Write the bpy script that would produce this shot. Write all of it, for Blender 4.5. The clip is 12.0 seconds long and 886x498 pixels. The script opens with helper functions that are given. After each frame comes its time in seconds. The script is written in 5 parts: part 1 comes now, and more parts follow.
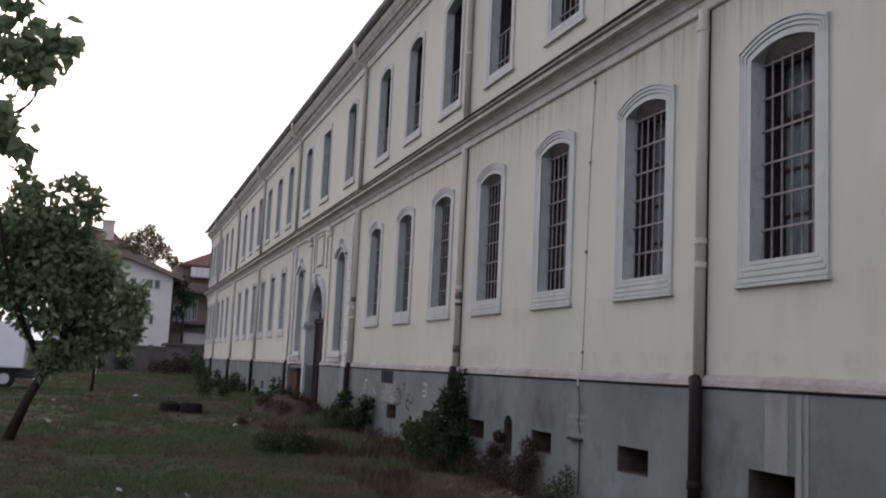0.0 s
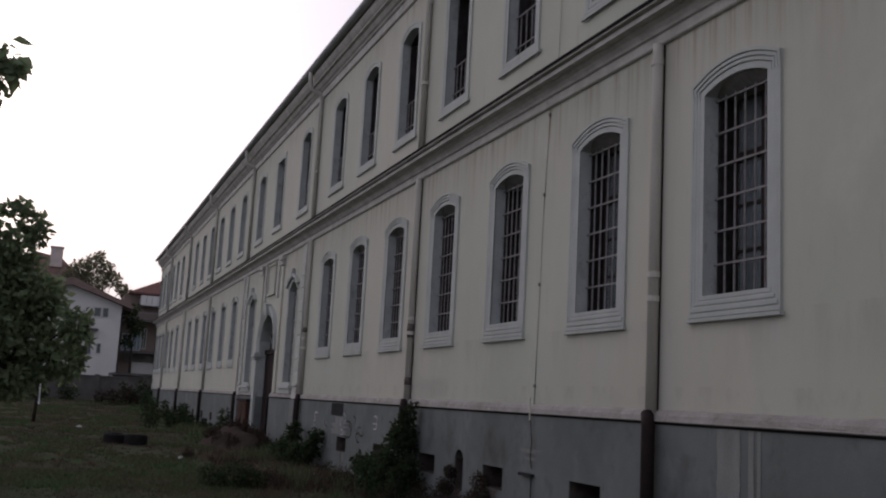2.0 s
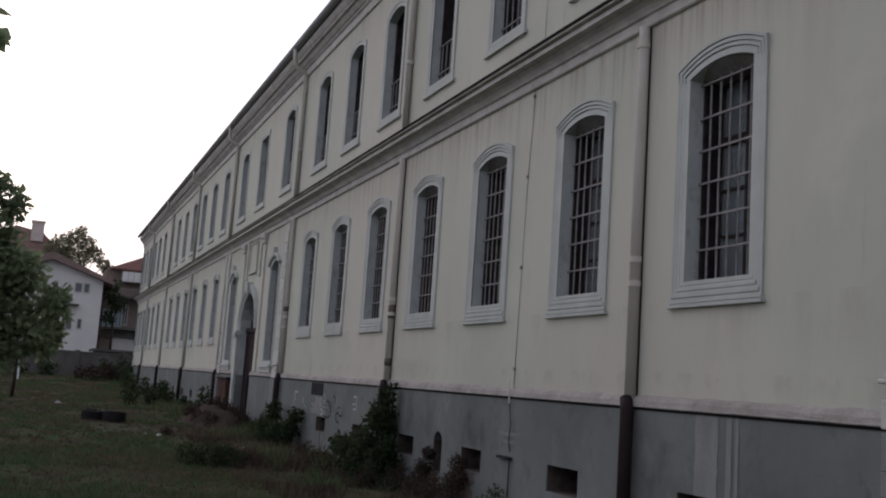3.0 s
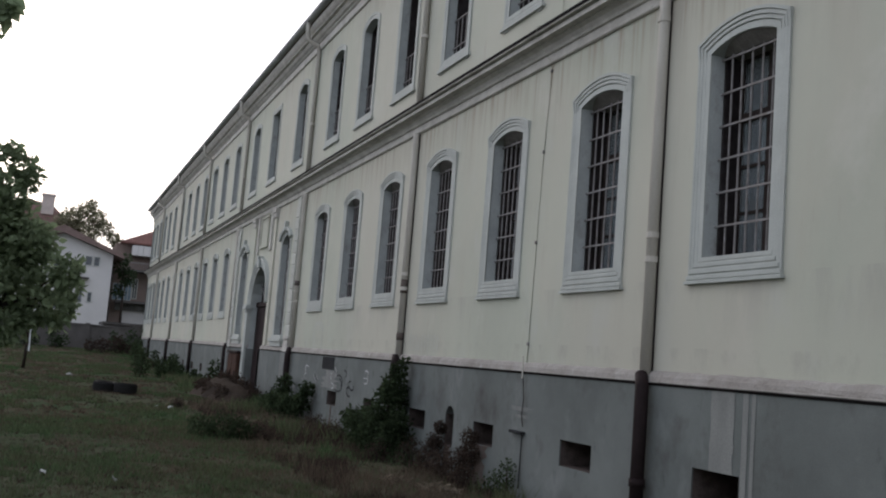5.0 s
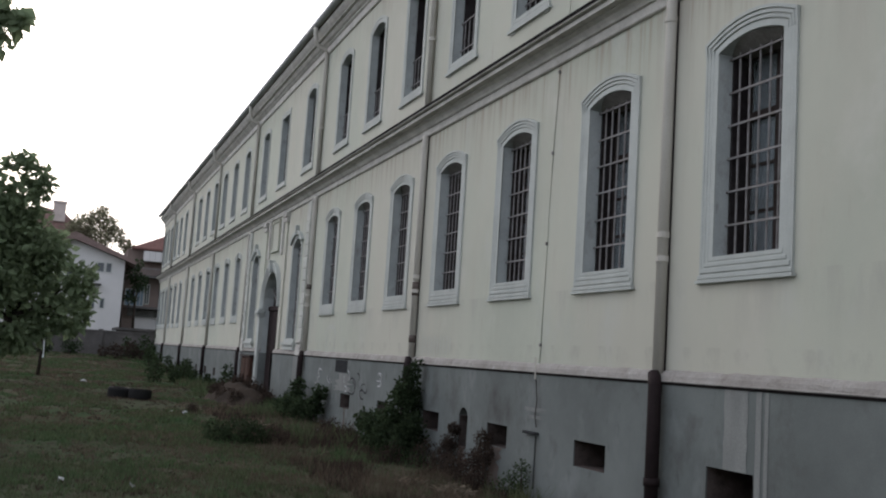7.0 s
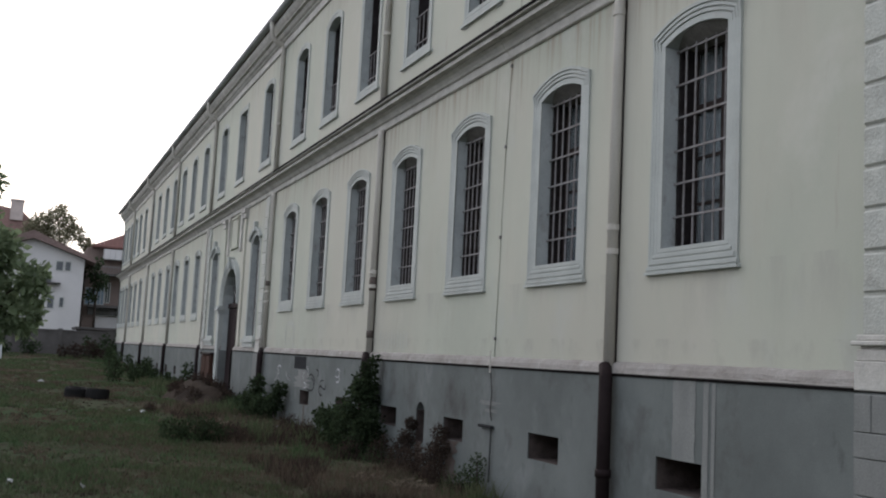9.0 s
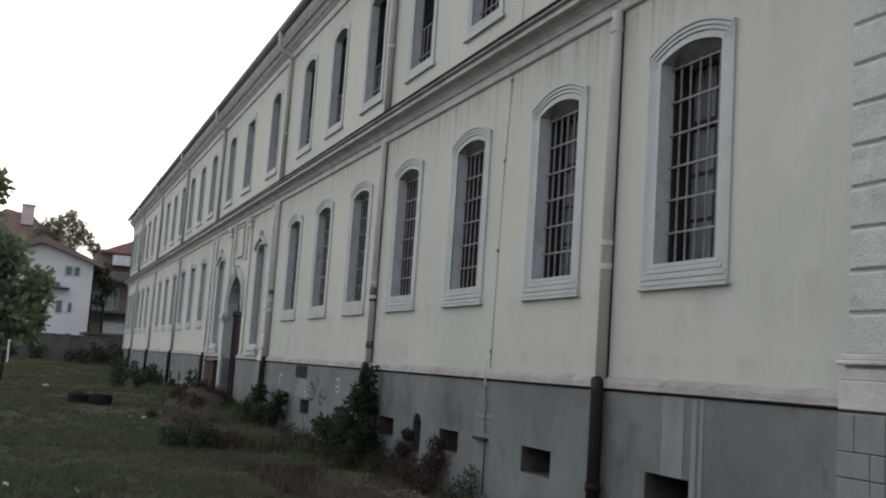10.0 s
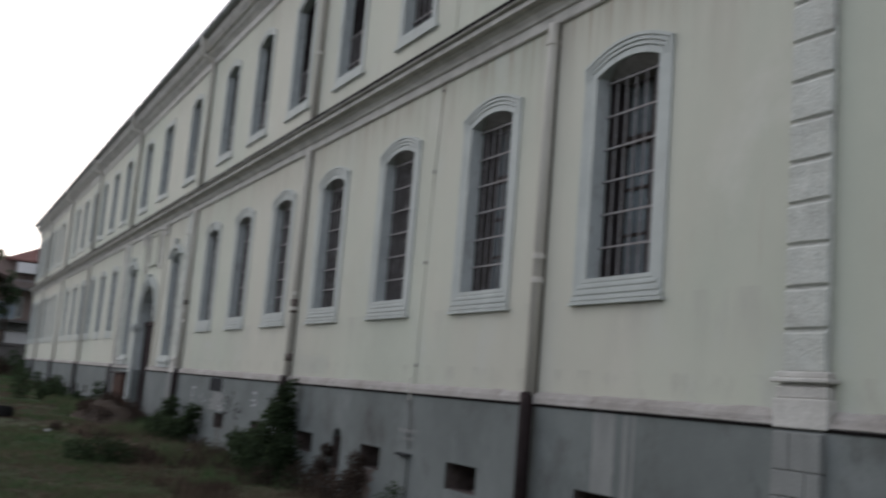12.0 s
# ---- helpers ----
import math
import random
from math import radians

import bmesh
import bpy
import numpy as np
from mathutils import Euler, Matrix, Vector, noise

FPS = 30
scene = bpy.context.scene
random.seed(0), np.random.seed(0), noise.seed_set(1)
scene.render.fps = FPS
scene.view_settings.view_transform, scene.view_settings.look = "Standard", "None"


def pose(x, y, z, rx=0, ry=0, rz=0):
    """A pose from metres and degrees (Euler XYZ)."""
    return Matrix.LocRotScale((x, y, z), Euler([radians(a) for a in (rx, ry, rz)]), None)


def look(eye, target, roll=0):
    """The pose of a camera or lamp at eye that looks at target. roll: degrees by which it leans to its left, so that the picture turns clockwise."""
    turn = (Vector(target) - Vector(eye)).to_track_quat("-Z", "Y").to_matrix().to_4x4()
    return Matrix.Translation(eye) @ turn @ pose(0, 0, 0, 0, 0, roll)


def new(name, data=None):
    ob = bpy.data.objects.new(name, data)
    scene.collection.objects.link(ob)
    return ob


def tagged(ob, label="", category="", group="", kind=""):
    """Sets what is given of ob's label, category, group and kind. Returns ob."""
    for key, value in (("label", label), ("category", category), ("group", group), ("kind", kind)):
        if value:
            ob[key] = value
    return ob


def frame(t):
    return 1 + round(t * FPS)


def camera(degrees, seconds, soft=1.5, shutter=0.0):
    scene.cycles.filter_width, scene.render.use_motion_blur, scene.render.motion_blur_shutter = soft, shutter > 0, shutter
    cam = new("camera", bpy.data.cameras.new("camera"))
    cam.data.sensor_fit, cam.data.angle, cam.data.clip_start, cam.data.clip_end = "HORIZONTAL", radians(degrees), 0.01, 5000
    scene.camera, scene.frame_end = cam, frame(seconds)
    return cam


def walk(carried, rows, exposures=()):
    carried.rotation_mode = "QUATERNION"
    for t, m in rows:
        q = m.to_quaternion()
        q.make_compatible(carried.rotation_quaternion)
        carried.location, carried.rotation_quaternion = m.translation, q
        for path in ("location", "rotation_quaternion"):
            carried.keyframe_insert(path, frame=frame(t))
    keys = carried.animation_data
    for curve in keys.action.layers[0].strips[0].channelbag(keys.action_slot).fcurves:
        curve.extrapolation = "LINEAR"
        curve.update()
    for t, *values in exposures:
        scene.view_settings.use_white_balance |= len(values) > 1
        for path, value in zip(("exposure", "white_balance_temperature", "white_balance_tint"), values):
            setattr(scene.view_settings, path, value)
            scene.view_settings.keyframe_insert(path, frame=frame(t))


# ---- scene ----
cam = camera(48.0, 12.0, soft=2.05, shutter=0.5)
PATH = [
    (0, (-5.825, -3.576, 1.594), (-5.2096, -1.6882, 1.8336), 2.68),
    (0.5, (-5.797, -3.537, 1.596), (-5.1674, -1.6609, 1.8857), 2.88),
    (1, (-5.778, -3.497, 1.594), (-5.1504, -1.6251, 1.9136), 3.68),
    (1.5, (-5.768, -3.486, 1.603), (-5.1101, -1.6253, 1.9267), 3.48),
    (2, (-5.741, -3.432, 1.611), (-5.0463, -1.5818, 1.9176), 3.08),
    (2.5, (-5.694, -3.387, 1.623), (-4.9761, -1.5443, 1.9216), 3.38),
    (3, (-5.676, -3.358, 1.631), (-4.948, -1.515, 1.9016), 3.88),
    (3.5, (-5.71, -3.355, 1.599), (-4.9963, -1.5034, 1.8486), 4.48),
    (5.3, (-5.737, -3.291, 1.584), (-5.0173, -1.4385, 1.8086), 4.48),
    (5.5, (-5.734, -3.321, 1.6), (-5.0051, -1.4719, 1.8226), 3.78),
    (6, (-5.737, -3.299, 1.616), (-5.0202, -1.4451, 1.8376), 4.18),
    (6.5, (-5.758, -3.316, 1.61), (-5.0592, -1.4562, 1.8396), 3.88),
    (7, (-5.769, -3.341, 1.606), (-5.0703, -1.4805, 1.8306), 3.68),
    (9, (-5.624, -3.382, 1.609), (-4.86, -1.5467, 1.8276), 2.88),
    (9.5, (-5.553, -3.441, 1.614), (-4.7898, -1.6074, 1.8496), 2.98),
    (10, (-5.51, -3.51, 1.624), (-4.7661, -1.669, 1.8636), 3.88),
    (10.5, (-5.575, -3.53, 1.618), (-4.9097, -1.6594, 1.8595), 3.88),
    (11, (-5.649, -3.489, 1.608), (-4.9986, -1.6133, 1.8506), 3.78),
    (11.5, (-5.692, -3.414, 1.578), (-4.9984, -1.5539, 1.8206), 3.28),
    (12, (-5.533, -3.226, 1.577), (-4.6414, -1.4587, 1.8626), 4.68),
]
EXPOSURE = [(0, 0.38, 5980, 23), (0.5, -0.02, 5980, 23), (1, -0.35, 5980, 23), (2, -0.52, 5980, 23), (2.5, -0.37, 5980, 22), (3.5, 0.03, 5880, 19), (5.5, 0.33, 5870, 13), (9.5, 0.43, 5870, 13), (11, 0.23, 5870, 13), (11.5, 0.08, 5870, 13), (12, 0.33, 5870, 13)]
walk(cam, [(t, look(e, g, r)) for t, e, g, r in PATH], EXPOSURE)

# ---- world, sun, exposure ----
SUN_EL, SUN_ROT = radians(20.0), radians(-10.0)
world = bpy.data.worlds.new("world")
scene.world = world
world.use_nodes = True
wn = world.node_tree.nodes
sky = wn.new("ShaderNodeTexSky")
sky.sky_type = 'NISHITA'
sky.sun_disc = False
sky.sun_elevation, sky.sun_rotation = SUN_EL, SUN_ROT
sky.air_density, sky.dust_density, sky.ozone_density = 0.8, 8.0, 1.0
wn["Background"].inputs["Strength"].default_value = 0.14
# thin even cloud over the whole dusk sky, brighter round the hidden sun
cloud = wn.new("ShaderNodeMix")
cloud.data_type = 'RGBA'
cloud.inputs[0].default_value = 0.78
cloud.inputs[7].default_value = (7.0, 7.1, 7.2, 1)
world.node_tree.links.new(sky.outputs[0], cloud.inputs[6])
world.node_tree.links.new(cloud.outputs[2], wn["Background"].inputs["Color"])

sun_data = bpy.data.lights.new("sun", 'SUN')
sun_data.energy, sun_data.angle, sun_data.color = 0.5, radians(90), (1.0, 0.93, 0.86)
sun = new("sun", sun_data)
sun_dir = Vector((math.sin(SUN_ROT) * math.cos(SUN_EL), math.cos(SUN_ROT) * math.cos(SUN_EL), math.sin(SUN_EL)))
sun.matrix_world = look(sun_dir * 50, (0, 0, 0))


# ---- materials ----
def material(name, base, second=None, rough=0.85, metal=0.0, scale=1.5, fine=40.0, bump=0.15, stretch=(1, 1, 1),
             amount=0.5, spread=0.0, grain=0.12, spec=0.05):
    """Two-scale noise over base and second colour, with fine bump; spread varies single pieces."""
    m = bpy.data.materials.new(name)
    m.use_nodes = True
    nt = m.node_tree
    n, l = nt.nodes, nt.links
    bsdf = n["Principled BSDF"]
    second = second or tuple(c * 0.75 for c in base)
    geo = n.new("ShaderNodeNewGeometry")
    mp = n.new("ShaderNodeMapping")
    mp.inputs["Scale"].default_value = stretch
    l.new(geo.outputs["Position"], mp.inputs["Vector"])
    big = n.new("ShaderNodeTexNoise")
    big.inputs["Scale"].default_value, big.inputs["Detail"].default_value, big.inputs["Roughness"].default_value = scale, 8, 0.62
    l.new(mp.outputs[0], big.inputs["Vector"])
    ramp = n.new("ShaderNodeValToRGB")
    ramp.color_ramp.elements[0].position, ramp.color_ramp.elements[1].position = 0.5 - 0.22 * amount - 0.04, 0.5 + 0.22
    ramp.color_ramp.elements[0].color, ramp.color_ramp.elements[1].color = (*second, 1), (*base, 1)
    l.new(big.outputs[0], ramp.inputs[0])
    small = n.new("ShaderNodeTexNoise")
    small.inputs["Scale"].default_value, small.inputs["Detail"].default_value = fine, 4
    l.new(geo.outputs["Position"], small.inputs["Vector"])
    mr = n.new("ShaderNodeMapRange")
    mr.inputs[3].default_value, mr.inputs[4].default_value = 1 - grain * 2, 1 + grain * 2
    l.new(small.outputs[0], mr.inputs[0])
    mix = n.new("ShaderNodeMix")
    mix.data_type, mix.blend_type = 'RGBA', 'MULTIPLY'
    mix.inputs[0].default_value = 1.0
    l.new(ramp.outputs[0], mix.inputs[6])
    l.new(mr.outputs[0], mix.inputs[7])
    out = mix.outputs[2]
    if spread:
        info = n.new("ShaderNodeObjectInfo")
        isl = n.new("ShaderNodeNewGeometry")
        add = n.new("ShaderNodeMath")
        l.new(info.outputs["Random"], add.inputs[0])
        l.new(isl.outputs["Random Per Island"], add.inputs[1])
        fr = n.new("ShaderNodeMath")
        fr.operation = 'FRACT'
        l.new(add.outputs[0], fr.inputs[0])
        mr2 = n.new("ShaderNodeMapRange")
        mr2.inputs[3].default_value, mr2.inputs[4].default_value = 1 - spread, 1 + spread
        l.new(fr.outputs[0], mr2.inputs[0])
        mix2 = n.new("ShaderNodeMix")
        mix2.data_type, mix2.blend_type = 'RGBA', 'MULTIPLY'
        mix2.inputs[0].default_value = 1.0
        l.new(out, mix2.inputs[6])
        l.new(mr2.outputs[0], mix2.inputs[7])
        out = mix2.outputs[2]
    l.new(out, bsdf.inputs["Base Color"])
    bsdf.inputs["Roughness"].default_value, bsdf.inputs["Metallic"].default_value = rough, metal
    bsdf.inputs["Specular IOR Level"].default_value = spec
    if bump:
        b = n.new("ShaderNodeBump")
        b.inputs["Strength"].default_value, b.inputs["Distance"].default_value = bump, 0.02
        l.new(small.outputs[0], b.inputs["Height"])
        l.new(b.outputs[0], bsdf.inputs["Normal"])
    return m


def layer(m, colour, lo, hi, scale, stretch=(1, 1, 1), seed=0.0, strength=1.0, hang=None):
    """Lays irregular stains of a colour over a material's base colour; hang (top, length) lets them run down from a ledge."""
    nt = m.node_tree
    n, l = nt.nodes, nt.links
    bsdf = n["Principled BSDF"]
    src = bsdf.inputs["Base Color"].links[0].from_socket
    geo = n.new("ShaderNodeNewGeometry")
    mp = n.new("ShaderNodeMapping")
    mp.inputs["Scale"].default_value = stretch
    mp.inputs["Location"].default_value = (seed, seed * 1.7, seed * 0.6)
    l.new(geo.outputs["Position"], mp.inputs["Vector"])
    tex = n.new("ShaderNodeTexNoise")
    tex.inputs["Scale"].default_value, tex.inputs["Detail"].default_value, tex.inputs["Roughness"].default_value = scale, 7, 0.65
    l.new(mp.outputs[0], tex.inputs["Vector"])
    mr = n.new("ShaderNodeMapRange")
    mr.inputs[1].default_value, mr.inputs[2].default_value, mr.inputs[4].default_value = lo, hi, strength
    l.new(tex.outputs[0], mr.inputs[0])
    mix = n.new("ShaderNodeMix")
    mix.data_type = 'RGBA'
    share = mr.outputs[0]
    if hang:
        xyz = n.new("ShaderNodeSeparateXYZ")
        l.new(geo.outputs["Position"], xyz.inputs[0])
        fade = n.new("ShaderNodeMapRange")
        fade.inputs[1].default_value, fade.inputs[2].default_value = hang[0] - hang[1], hang[0]
        l.new(xyz.outputs[2], fade.inputs[0])
        cut = n.new("ShaderNodeMath")
        cut.operation = 'LESS_THAN'
        cut.inputs[1].default_value = hang[0] + 0.05
        l.new(xyz.outputs[2], cut.inputs[0])
        both = n.new("ShaderNodeMath")
        both.operation = 'MULTIPLY'
        l.new(fade.outputs[0], both.inputs[0])
        l.new(cut.outputs[0], both.inputs[1])
        run = n.new("ShaderNodeMath")
        run.operation = 'MULTIPLY'
        l.new(both.outputs[0], run.inputs[0])
        l.new(share, run.inputs[1])
        share = run.outputs[0]
    l.new(share, mix.inputs[0])
    l.new(src, mix.inputs[6])
    mix.inputs[7].default_value = (*colour, 1)
    l.new(mix.outputs[2], bsdf.inputs["Base Color"])
    return m


PLASTER = material("cream_plaster", (0.460, 0.472, 0.390), (0.392, 0.403, 0.334), rough=0.8, scale=0.45, fine=90, bump=0.035, grain=0.04, spec=0.2)
layer(PLASTER, (0.36, 0.33, 0.27), 0.56, 0.76, 1.6, (1, 1, 0.14), 3.1, 0.45)
layer(PLASTER, (0.31, 0.26, 0.22), 0.60, 0.74, 4.0, (1, 1, 0.08), 6.3, 0.22)
layer(PLASTER, (0.30, 0.25, 0.20), 0.63, 0.76, 8.0, (1, 1, 0.12), 41.0, 0.5)
layer(PLASTER, (0.44, 0.45, 0.42), 0.55, 0.70, 1.3, (1, 1, 0.6), 14.0, 0.6)
layer(PLASTER, (0.53, 0.525, 0.47), 0.58, 0.75, 0.8, (1, 1, 1), 9.0, 0.6)
layer(PLASTER, (0.49, 0.455, 0.385), 0.46, 0.60, 0.13, (1, 1, 0.5), 71.0, 0.55)
layer(PLASTER, (0.33, 0.25, 0.21), 0.62, 0.74, 5.0, (1, 1, 0.12), 77.0, 0.5)
# rain runs under the string course, the sills and the cornice
layer(PLASTER, (0.27, 0.20, 0.15), 0.48, 0.66, 7.0, (1, 1, 0.05), 91.0, 0.75, (5.58, 0.85))
layer(PLASTER, (0.30, 0.25, 0.21), 0.52, 0.68, 2.2, (1, 1, 0.10), 95.0, 0.55, (5.58, 1.5))
layer(PLASTER, (0.24, 0.19, 0.15), 0.50, 0.68, 5.0, (1, 1, 0.10), 99.0, 0.6, (9.35, 0.7))
layer(PLASTER, (0.33, 0.31, 0.28), 0.50, 0.66, 2.4, (1, 1, 0.25), 103.0, 0.5, (2.53, 0.55))
layer(PLASTER, (0.30, 0.27, 0.24), 0.50, 0.68, 3.0, (1, 1, 0.6), 107.0, 0.45, (1.85, 0.35))
TRIM = material("painted_trim", (0.425, 0.442, 0.413), (0.350, 0.365, 0.342), rough=0.75, spec=0.35, scale=2.2, fine=60, bump=0.12, grain=0.06)
layer(TRIM, (0.31, 0.295, 0.265), 0.56, 0.78, 4.0, (1, 1, 0.25), 5.0, 0.6)
REVEAL = material("painted_reveal", (0.44, 0.465, 0.452), (0.34, 0.36, 0.35), rough=0.85, scale=3, fine=50, bump=0.15, grain=0.07, spec=0.2)
layer(REVEAL, (0.20, 0.18, 0.16), 0.56, 0.72, 5.0, (1, 1, 0.6), 61.0, 0.6)
# darker than the reveal paint: shade under the window head is in this colour
SHADED_SOFFIT = material("shaded_soffit", (0.24, 0.225, 0.21), (0.16, 0.15, 0.14), rough=0.95, scale=5, fine=40, bump=0.2, spec=0.0)
LEDGE = material("dirty_ledge", (0.36, 0.34, 0.315), (0.235, 0.215, 0.195), rough=0.92, scale=2.2, fine=45, bump=0.3, grain=0.12)
layer(LEDGE, (0.17, 0.145, 0.13), 0.56, 0.72, 7.0, (1, 1, 1), 5.5, 0.6)
layer(LEDGE, (0.55, 0.54, 0.51), 0.60, 0.72, 5.0, (1, 1, 1), 15.5, 0.6)
BAND = material("dirty_band", (0.55, 0.535, 0.49), (0.37, 0.35, 0.32), rough=0.8, spec=0.35, scale=3.0, fine=50, bump=0.25, grain=0.1)
PLINTH = material("grey_render", (0.180, 0.193, 0.184), (0.125, 0.134, 0.128), rough=0.93, scale=0.8, fine=80, bump=0.10, grain=0.07)
layer(PLINTH, (0.25, 0.26, 0.255), 0.55, 0.75, 1.4, (1, 1, 0.7), 12.0, 0.6)
layer(PLINTH, (0.07, 0.062, 0.057), 0.55, 0.74, 1.7, (1, 1, 0.8), 21.0, 0.6)
layer(PLINTH, (0.055, 0.062, 0.055), 0.61, 0.72, 5.0, (1, 1, 0.5), 27.0, 0.4)
layer(BAND, (0.16, 0.145, 0.13), 0.56, 0.74, 3.5, (1, 0.5, 1), 31.0, 0.45)
QUOIN = material("worn_quoin", (0.50, 0.505, 0.455), (0.40, 0.402, 0.365), rough=0.85, scale=5, fine=45, bump=0.5, grain=0.1, spread=0.07, spec=0.3)
layer(QUOIN, (0.24, 0.22, 0.19), 0.58, 0.74, 6.0, (1, 1, 0.7), 51.0, 0.45)
layer(QUOIN, (0.58, 0.57, 0.52), 0.60, 0.72, 9.0, (1, 1, 1), 57.0, 0.5)
PALE = material("pale_patch", (0.240, 0.243, 0.230), (0.185, 0.188, 0.180), rough=0.93, scale=5, fine=60, bump=0.15, stretch=(1, 1, 0.3))
IRON = material("bar_iron", (0.29, 0.28, 0.28), (0.19, 0.17, 0.16), rough=0.7, metal=0.2, scale=14, fine=120, bump=0.15, grain=0.2)
PIPE = material("pipe_cream", (0.55, 0.525, 0.47), (0.45, 0.42, 0.37), rough=0.75, metal=0.0, scale=3.0, stretch=(1, 1, 0.3), fine=60, bump=0.03, grain=0.05)
CASTIRON = material("pipe_brown", (0.028, 0.020, 0.020), (0.020, 0.015, 0.015), rough=0.7, metal=0.0, scale=6, fine=70, bump=0.2)
# dark zinc of the flashing, also used to paint the ledge's shadow line
ZINC_AND_SHADOW = material("zinc_and_shadow_line", (0.028, 0.025, 0.025), (0.018, 0.016, 0.016), rough=0.8, metal=0.0, scale=2.5, fine=40, bump=0.1, spec=0.0)
GUTTER = material("gutter_zinc", (0.44, 0.45, 0.46), (0.33, 0.335, 0.34), rough=0.6, metal=0.0, scale=1.5, fine=40, bump=0.1)
SASH = material("old_sash_paint", (0.055, 0.045, 0.042), (0.03, 0.023, 0.02), rough=0.75, scale=7, fine=90, bump=0.2)
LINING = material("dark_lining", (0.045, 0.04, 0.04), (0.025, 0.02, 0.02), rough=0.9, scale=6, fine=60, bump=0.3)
VENTDARK = material("vent_brick", (0.13, 0.105, 0.095), (0.075, 0.06, 0.055), rough=0.95, scale=8, fine=40, bump=0.4)
DARKWALL = material("dark_fill", (0.16, 0.16, 0.15), (0.06, 0.06, 0.055), rough=0.95, scale=1.0, fine=30, bump=0.1)
# reflection on the window panes, put into a grey-blue colour
PANESHEEN = material("pane_sheen", (0.15, 0.178, 0.185), (0.08, 0.095, 0.10), rough=0.95, scale=9, fine=80, bump=0.2, stretch=(1, 1, 0.15))
TILEBROWN = material("brown_roof_tile", (0.21, 0.155, 0.14), (0.15, 0.11, 0.10), rough=0.95, scale=3, fine=40, bump=0.3)
TILE = material("roof_tile", (0.16, 0.085, 0.072), (0.11, 0.06, 0.052), rough=0.9, scale=3, fine=40, bump=0.4)
RUST = material("rusty_sheet", (0.075, 0.038, 0.028), (0.04, 0.025, 0.02), rough=0.85, metal=0.1, scale=4, fine=60, bump=0.3)
WOOD = material("dark_wood", (0.038, 0.027, 0.027), (0.022, 0.016, 0.016), rough=0.8, scale=3, fine=70, bump=0.3, stretch=(1, 1, 0.15))
EARTH = material("dry_earth", (0.056, 0.043, 0.033), (0.028, 0.022, 0.018), rough=0.97, scale=1.6, fine=35, bump=0.6, grain=0.2)
CHIMNEY = material("chimney_render", (0.52, 0.44, 0.40), (0.42, 0.36, 0.33), rough=0.9, scale=2, fine=20, bump=0.2)
# red tile lightened to carry the haze of distance in its colour
TILEFAR = material("hazy_roof_tile", (0.30, 0.19, 0.17), (0.22, 0.145, 0.13), rough=0.95, scale=3, fine=40, bump=0.3)
HOUSEWHITE = material("house_white", (0.56, 0.545, 0.53), (0.48, 0.47, 0.46), rough=0.9, scale=0.4, fine=20, bump=0.1, grain=0.03)
HOUSEBROWN = material("house_brown", (0.21, 0.165, 0.145), (0.15, 0.12, 0.105), rough=0.9, scale=0.5, fine=20, bump=0.1)
CONCRETE = material("grey_concrete", (0.135, 0.125, 0.12), (0.08, 0.076, 0.072), rough=0.95, scale=0.9, fine=20, bump=0.3)
RUBBER = material("tyre_rubber", (0.013, 0.013, 0.014), (0.022, 0.021, 0.02), rough=0.85, scale=8, fine=60, bump=0.3)
LITTER = material("white_litter", (0.42, 0.42, 0.41), (0.30, 0.30, 0.29), rough=0.7, scale=8, fine=60, bump=0.2)
VANPAINT = material("van_paint", (0.70, 0.72, 0.74), (0.64, 0.66, 0.68), rough=0.3, scale=1, fine=20, bump=0.0, grain=0.02, spec=0.5)
BARK = material("bark", (0.048, 0.038, 0.032), (0.026, 0.021, 0.018), rough=0.95, scale=9, fine=50, bump=0.7, stretch=(1, 1, 0.3))
LEAF = material("leaf_green", (0.22, 0.27, 0.155), (0.15, 0.19, 0.11), rough=0.85, scale=1.2, fine=30, bump=0.0, spread=0.3)
LEAFDARK = material("leaf_dark", (0.052, 0.072, 0.038), (0.032, 0.046, 0.024), rough=0.8, scale=1.2, fine=30, bump=0.0, spread=0.45)
LEAFDRY = material("leaf_dry", (0.068, 0.052, 0.042), (0.042, 0.032, 0.026), rough=0.8, scale=1.2, fine=30, bump=0.0, spread=0.4)
# brown-green far leaves, made paler to paint in distant haze
LEAFFAR = material("leaf_far", (0.27, 0.245, 0.165), (0.17, 0.17, 0.105), rough=0.7, scale=0.6, fine=10, bump=0.0, spread=0.4)
BLACK = material("worn_black_paint", (0.03, 0.03, 0.032), (0.05, 0.05, 0.05), rough=0.95, scale=20, fine=90, bump=0.0, spec=0.0)
CHALK = material("white_spray", (0.50, 0.50, 0.50), (0.33, 0.33, 0.34), rough=0.9, scale=25, fine=90, bump=0.0)
FAINT = material("faint_spray", (0.38, 0.39, 0.37), (0.50, 0.50, 0.44), rough=0.9, scale=25, fine=90, bump=0.0)
BRICK = material("bare_brick", (0.095, 0.068, 0.055), (0.12, 0.105, 0.095), rough=0.95, scale=7, fine=60, bump=0.6)


def translucent(m, share):
    """Lets light through thin leaves."""
    nt = m.node_tree
    n, l = nt.nodes, nt.links
    bsdf = n["Principled BSDF"]
    t = n.new("ShaderNodeBsdfTranslucent")
    l.new(bsdf.inputs["Base Color"].links[0].from_socket, t.inputs["Color"])
    mix = n.new("ShaderNodeMixShader")
    mix.inputs[0].default_value = share
    l.new(bsdf.outputs[0], mix.inputs[1])
    l.new(t.outputs[0], mix.inputs[2])
    l.new(mix.outputs[0], n["Material Output"].inputs["Surface"])


